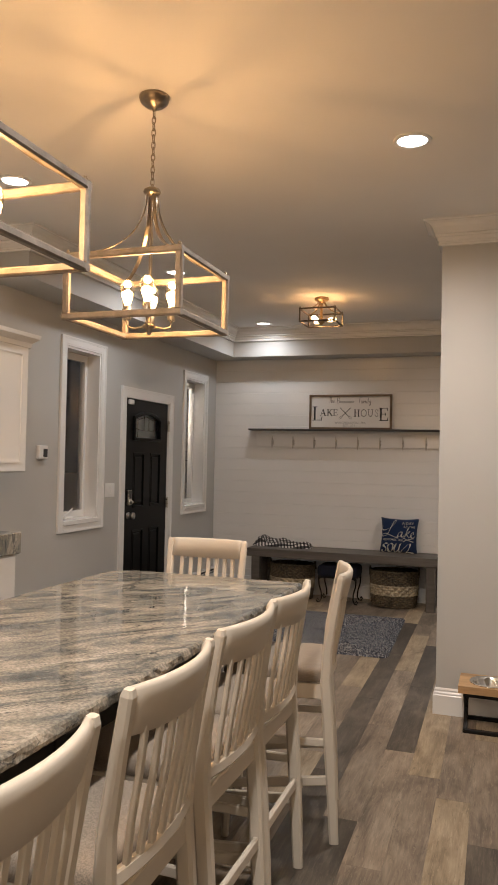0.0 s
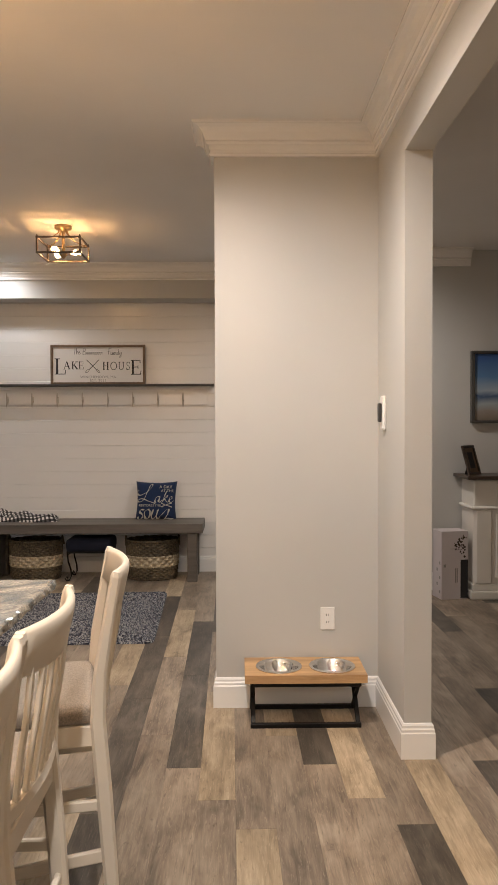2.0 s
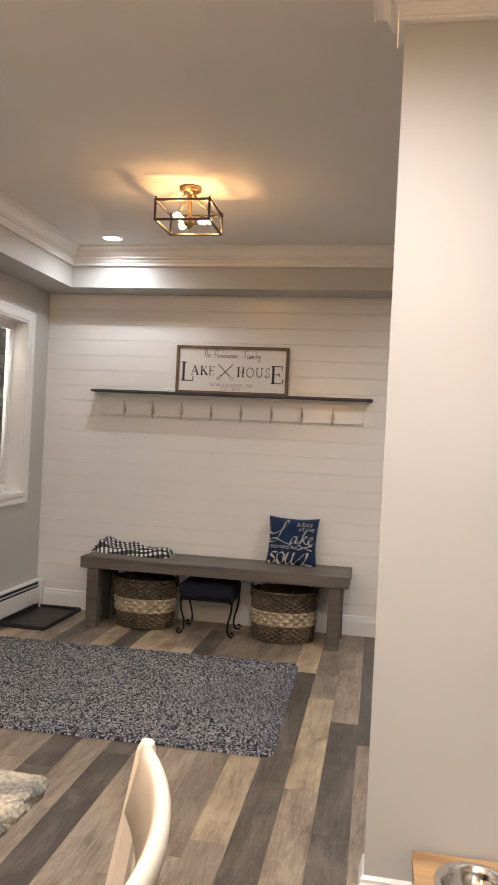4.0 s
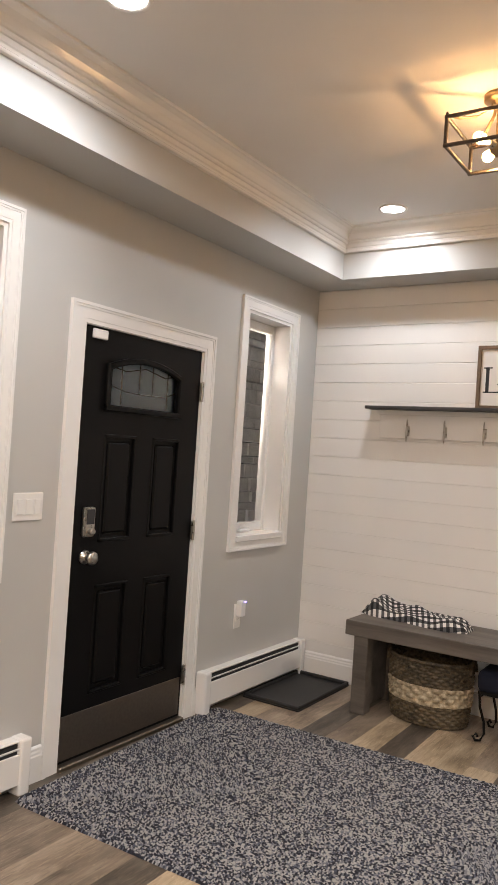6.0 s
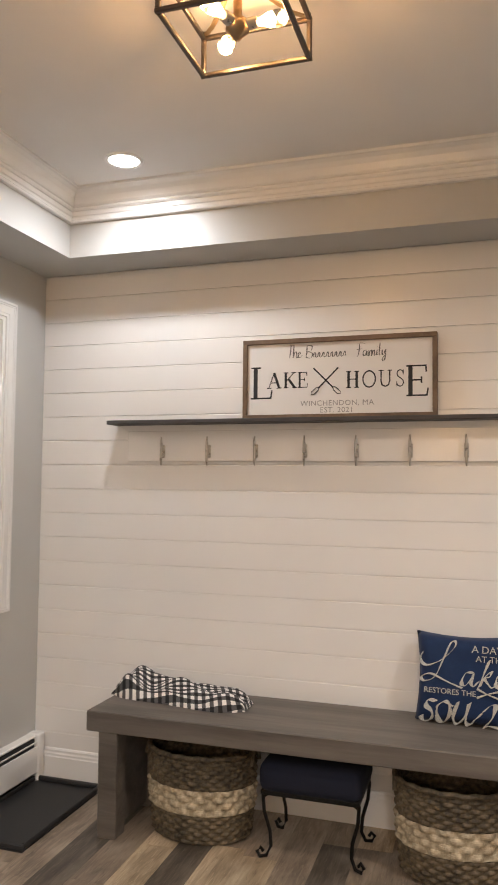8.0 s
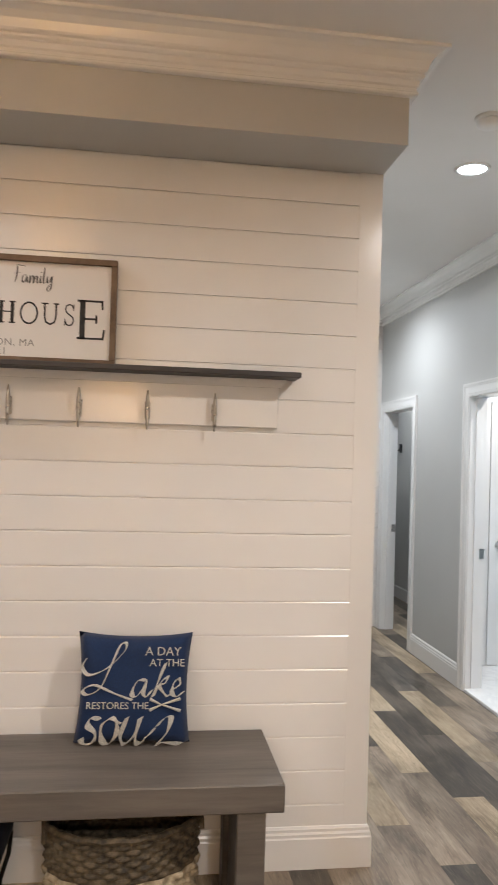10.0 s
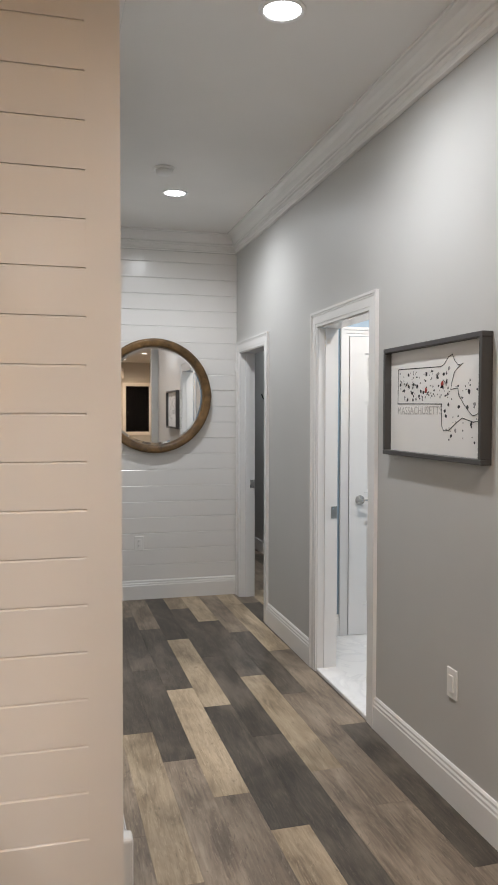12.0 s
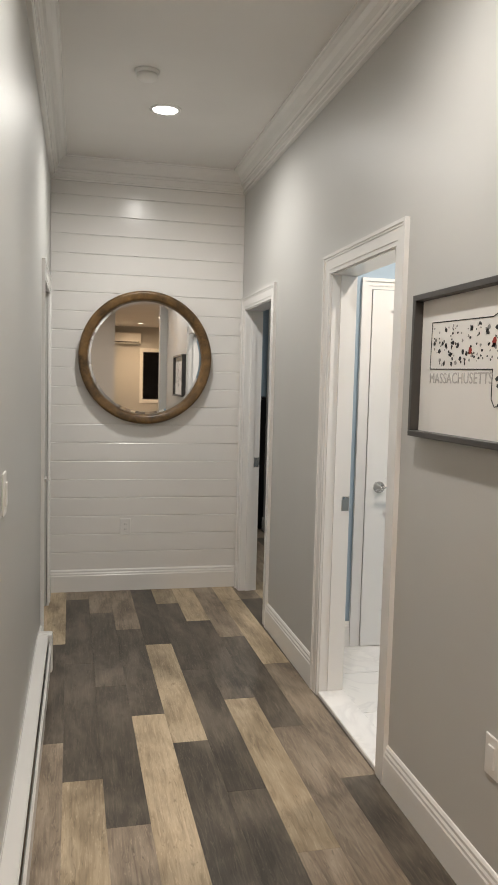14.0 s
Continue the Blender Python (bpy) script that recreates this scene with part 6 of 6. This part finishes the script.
outline = [(-0.306, 0.13), (-0.31, -0.02), (0.073, -0.026), (0.073, -0.11), (0.09, -0.131), (0.132, -0.127), (0.18, -0.1), (0.226, -0.08), (0.3, -0.095), (0.345, -0.09), (0.34, -0.06), (0.32, -0.068), (0.295, -0.072),
           (0.243, -0.036), (0.2, 0.004), (0.192, 0.033), (0.141, 0.029), (0.15, 0.06), (0.167, 0.095), (0.192, 0.11), (0.227, 0.123), (0.192, 0.12), (0.167, 0.138), (0.15, 0.163), (0.12, 0.155), (0.09, 0.13),
           (0.064, 0.121), (-0.306, 0.13)]
part("map_outline", tube(bmesh.new(), [(x, -0.0145, z + 0.01) for x, z in outline], 0.0016, 4), INK, pic, "inked map outline")
rng = random.Random(8)
small = {"a": bmesh.new(), "b": bmesh.new(), "c": bmesh.new()}
for k in range(185):
    x, z = rng.uniform(-0.29, 0.13), rng.uniform(-0.01, 0.112)
    if k > 140:
        x, z = rng.uniform(0.09, 0.33), rng.uniform(-0.17, 0.06)
    r = rng.choice((0.0035, 0.0045, 0.0055, 0.009))
    key = "c" if k in (20, 55) else ("b" if k % 3 == 0 else "a")
    r = 0.013 if key == "c" else r
    n = rng.randint(5, 7)
    vs = [small[key].verts.new((x + r * rng.uniform(0.6, 1.3) * math.cos(6.283 * i / n), -0.0146, z + 0.01 + r * rng.uniform(0.5, 1.2) * math.sin(6.283 * i / n))) for i in range(n)]
    ft = small[key].faces.new(vs)
for key, mat in (("a", INK), ("b", INKGREY), ("c", INKRED)):
    tagged(part("map_drawing", small[key], mat, pic), kind="stuff")
lettering("MASSACHUSETTS", 0.048, pose(-0.118, -0.0146, -0.042, 90, 0, 0), INKPALE, pic, space=1.05)

plate("light_switch", pose(HL, 9.6, 1.18, 0, 0, 90), "white rocker switch on the hall wall", "switch")
tagged(part("sensor", boxes((HX - 0.022, HX, 12.782, 12.812, 1.86, 1.93), bevel=0.004), PLASTIC), "small white door contact sensor by the far doorway", "sensor")
tagged(part("coat_hook", tube(boxes((2.28, 2.36, 15.585, 15.6, 1.6, 1.64)), [(2.32, 15.59, 1.62), (2.32, 15.53, 1.6), (2.32, 15.52, 1.64)], 0.008, 6), IRON), "black coat hook on the bedroom wall", "hook")

tagged(part("coat_hook", tube(boxes((2.308, 2.32, 14.24, 14.3, 1.66, 1.76)), [(2.31, 14.27, 1.7), (2.25, 14.27, 1.67), (2.23, 14.27, 1.72)], 0.008, 6), IRON), "black coat hook on the bedroom partition", "hook")
# bath floor tiles
tiles = tagged(thing("floor_bath", (0, 0, 0), "white marble bathroom tiles", "floor", "", "structure"))
for i in range(3):
    for j in range(4):
        x0, y0 = HX + 0.13 + i * 0.606, 9.7 + j * 0.455
        part("tile", boxes((x0, x0 + 0.603, y0, min(y0 + 0.452, 11.45), -0.008, 0.008)), MARBLE, tiles)
# bedroom seen through the far doorway
wr = thing("wardrobe", (2.1, 15.21, 0), "tall black wooden chest in the dim bedroom", "wardrobe")
part("body", boxes((-0.35, 0.35, -0.3, 0.3, 0.06, 1.36), bevel=0.004), BLACK, wr)
part("plinth", boxes((-0.33, 0.33, -0.27, 0.28, 0, 0.06)), BLACK, wr)
for s in (-1, 1):
    part("door", boxes((*sorted((s * 0.004, s * 0.34)), -0.318, -0.3, 0.08, 1.34), bevel=0.003), BLACK, wr)

# ---- boards and planks ----
def bevelled_board(name, lx, ly, lz, c, mat, low=None):
    """Board with eased edges; lx by ly, its face up in z at 0; low: the ease of all edges but the upper."""
    bm = bmesh.new()
    e = c if low is None else low
    lo = [bm.verts.new((x, y, -lz)) for x, y in ((0, 0), (lx, 0), (lx, ly), (0, ly))]
    mi = [bm.verts.new((x, y, -k)) for x, y, k in ((0, 0, e), (lx, 0, e), (lx, ly, c * 0.6), (0, ly, c * 0.6))]
    up = [bm.verts.new((x, y, 0)) for x, y in ((e, e), (lx - e, e), (lx - e, ly - c), (e, ly - c))]
    for u, w in ((lo, mi), (mi, up)):
        for k in range(4):
            bm.faces.new((u[k], u[(k + 1) % 4], w[(k + 1) % 4], w[k]))
    bm.faces.new(up)
    me = bpy.data.meshes.new(name)
    bmesh.ops.recalc_face_normals(bm, faces=bm.faces)
    bm.to_mesh(me)
    bm.free()
    me.materials.append(mat)
    return me


def shiplap(wall, x0, x1, y, z_first, pitch, top, gap=0.0014):
    full = bevelled_board("shiplap_board", x1 - x0, pitch - gap, 0.0075, 0.0055, LAP, 0.0004)
    z = z_first
    while z < top - 0.01:
        hgt = min(pitch, top - z)
        me = full if hgt > pitch - 0.002 else bevelled_board("shiplap_board", x1 - x0, hgt, 0.0075, 0.0055, LAP, 0.0004)
        ob = new("shiplap_board", me)
        ob.parent = wall
        ob.matrix_basis = pose(x0, y, z, 90, 0, 0)
        z += pitch
shiplap(north_wall, WX + 0.001, 0.203, NY, 0.237 - 0.1275, 0.1275, 2.659)
shiplap(end_wall, HL + 0.001, HX - 0.001, EY, 0.15 - 0.1295 * 0.98, 0.1295, H, 0.0024)
structure("corner_trim", boxes((0.1985, 0.29, NY - 0.0008, NY + 0.17, -0.004, 2.6605)), LAP, "white corner board ending the shiplap", "trim")

PW, PL = 0.1475, 1.18
SKEW = 0.0105                 # the boards run a little askew of the walls
HALL = 8.4                    # the hall's courses begin here
# where a board ends in each course, and which boards are pale or dark there
PHASE = {-1: 10.56, 0: 10.25, 1: 9.93, 2: 10.765, 3: 10.485, 4: 11.26, 5: 10.87, 6: 10.55, 7: 11.28}
PHASE_SOUTH = {-5: 6.06, -4: 4.535, -3: 4.26, -2: 4.05, -1: 4.855, 0: 4.557, 1: 4.264, 2: 4.07, 3: 4.68, -14: 7.2, -13: 7.15}
TONES = {(-1, 9.97): "M", (-1, 11.15): "D", (0, 9.66): "L", (0, 10.84): "D", (0, 12.02): "D", (1, 9.34): "M", (1, 10.52): "D", (1, 11.7): "D",
         (2, 10.17): "L", (2, 11.35): "D", (2, 9.0): "M", (3, 9.9): "D", (3, 11.07): "L", (3, 12.25): "D", (4, 10.67): "D", (4, 11.85): "D", (4, 13.03): "L", (4, 9.49): "D",
         (5, 10.28): "L", (5, 11.46): "D", (5, 12.64): "L", (5, 9.1): "M", (6, 9.96): "M", (6, 11.14): "D", (6, 12.32): "M", (7, 11.87): "L", (7, 10.69): "M", (7, 9.51): "D",
         (-5, 6.65): "L", (-5, 7.83): "M", (-4, 5.12): "D", (-4, 3.94): "M", (-3, 4.85): "L", (-3, 3.67): "M", (-2, 3.46): "L", (-2, 4.64): "M", (-1, 5.44): "L", (-1, 4.26): "M",
         (0, 5.15): "D", (0, 3.97): "M", (1, 4.85): "L", (1, 3.67): "M", (2, 4.66): "M", (2, 3.48): "D", (3, 4.09): "L", (3, 5.27): "M", (-14, 7.79): "L", (-13, 7.74): "L", (-15, 7.9): "D"}
shared = {}
def plank_mesh(kind, length):
    key = (kind, round(length, 3))
    if key not in shared:
        shared[key] = bevelled_board("plank", PW - 0.0003, length - 0.0003, 0.01, 0.0006, KINDS[kind])
    return shared[key]
def courses(k):
    """Start and end of every board in course k."""
    ends, start = [-2.9], PHASE_SOUTH.get(k, rng.uniform(0, PL))
    y = start - math.floor((start + 2.85) / PL) * PL
    stop = HALL if k in PHASE else 15.7
    while y < stop:
        ends.append(y)
        y += PL
    if k in PHASE:
        y = PHASE[k] - math.floor((PHASE[k] - HALL) / PL) * PL
        while y < 15.7:
            ends.append(y)
            y += PL
    ends = [e for i, e in enumerate(ends) if i == 0 or e - ends[i - 1] > 0.12]
    return list(zip(ends, ends[1:]))
rng = random.Random(21)
far = {"L": [], "M": [], "D": []}
KINDS = {"L": PLANK_L, "M": PLANK_M, "D": PLANK_D}
for k in range(-24, 30):
    for y, end in courses(k):
        x = 0.414 + PW * k - SKEW * (y - 10.3)
        mid = (y + end) / 2
        pick = rng.choices("LMD", (0.15, 0.56, 0.29))[0]
        pick = next((tone for (kk, yy), tone in TONES.items() if kk == k and abs(yy - mid) < 0.12), pick)
        inside = x < 4.55 and not (x > HX + 0.1 and 9.4 < end and y < 11.5) and end > -2.7
        near = (-0.75 < x < 1.62 and 1.6 < end and y < 12.9) or (-2.95 < x <= -0.75 and 4.4 < end and y < 8.9) or (1.62 <= x < 2.7 and 4.3 < end and y < 7.9)
        if inside and near:
            ob = new("plank", plank_mesh(pick, end - y))
            ob.parent = floor
            ob.matrix_basis = pose(x, y, 0, 0, 0, math.degrees(SKEW))
        elif inside:
            far[pick].append((x, y, end - y))
for kind, places in far.items():
    verts, faces = [], []
    for x, y, length in places:
        n = len(verts)
        c = 0.0006
        lx, ly = PW - 0.0003, length - 0.0003
        verts += [(x + u - SKEW * v, y + v, w) for u, v, w in ((0, 0, -c), (lx, 0, -c), (lx, ly, -c), (0, ly, -c), (c, c, 0), (lx - c, c, 0), (lx - c, ly - c, 0), (c, ly - c, 0))]
        faces += [(n + 4, n + 5, n + 6, n + 7)] + [(n + i, n + (i + 1) % 4, n + 4 + (i + 1) % 4, n + 4 + i) for i in range(4)]
    me = bpy.data.meshes.new("far_planks")
    me.from_pydata(verts, [], faces)
    me.materials.append(KINDS[kind])
    ob = new("far_planks", me)
    ob.parent = floor
    tagged(ob, kind="stuff")
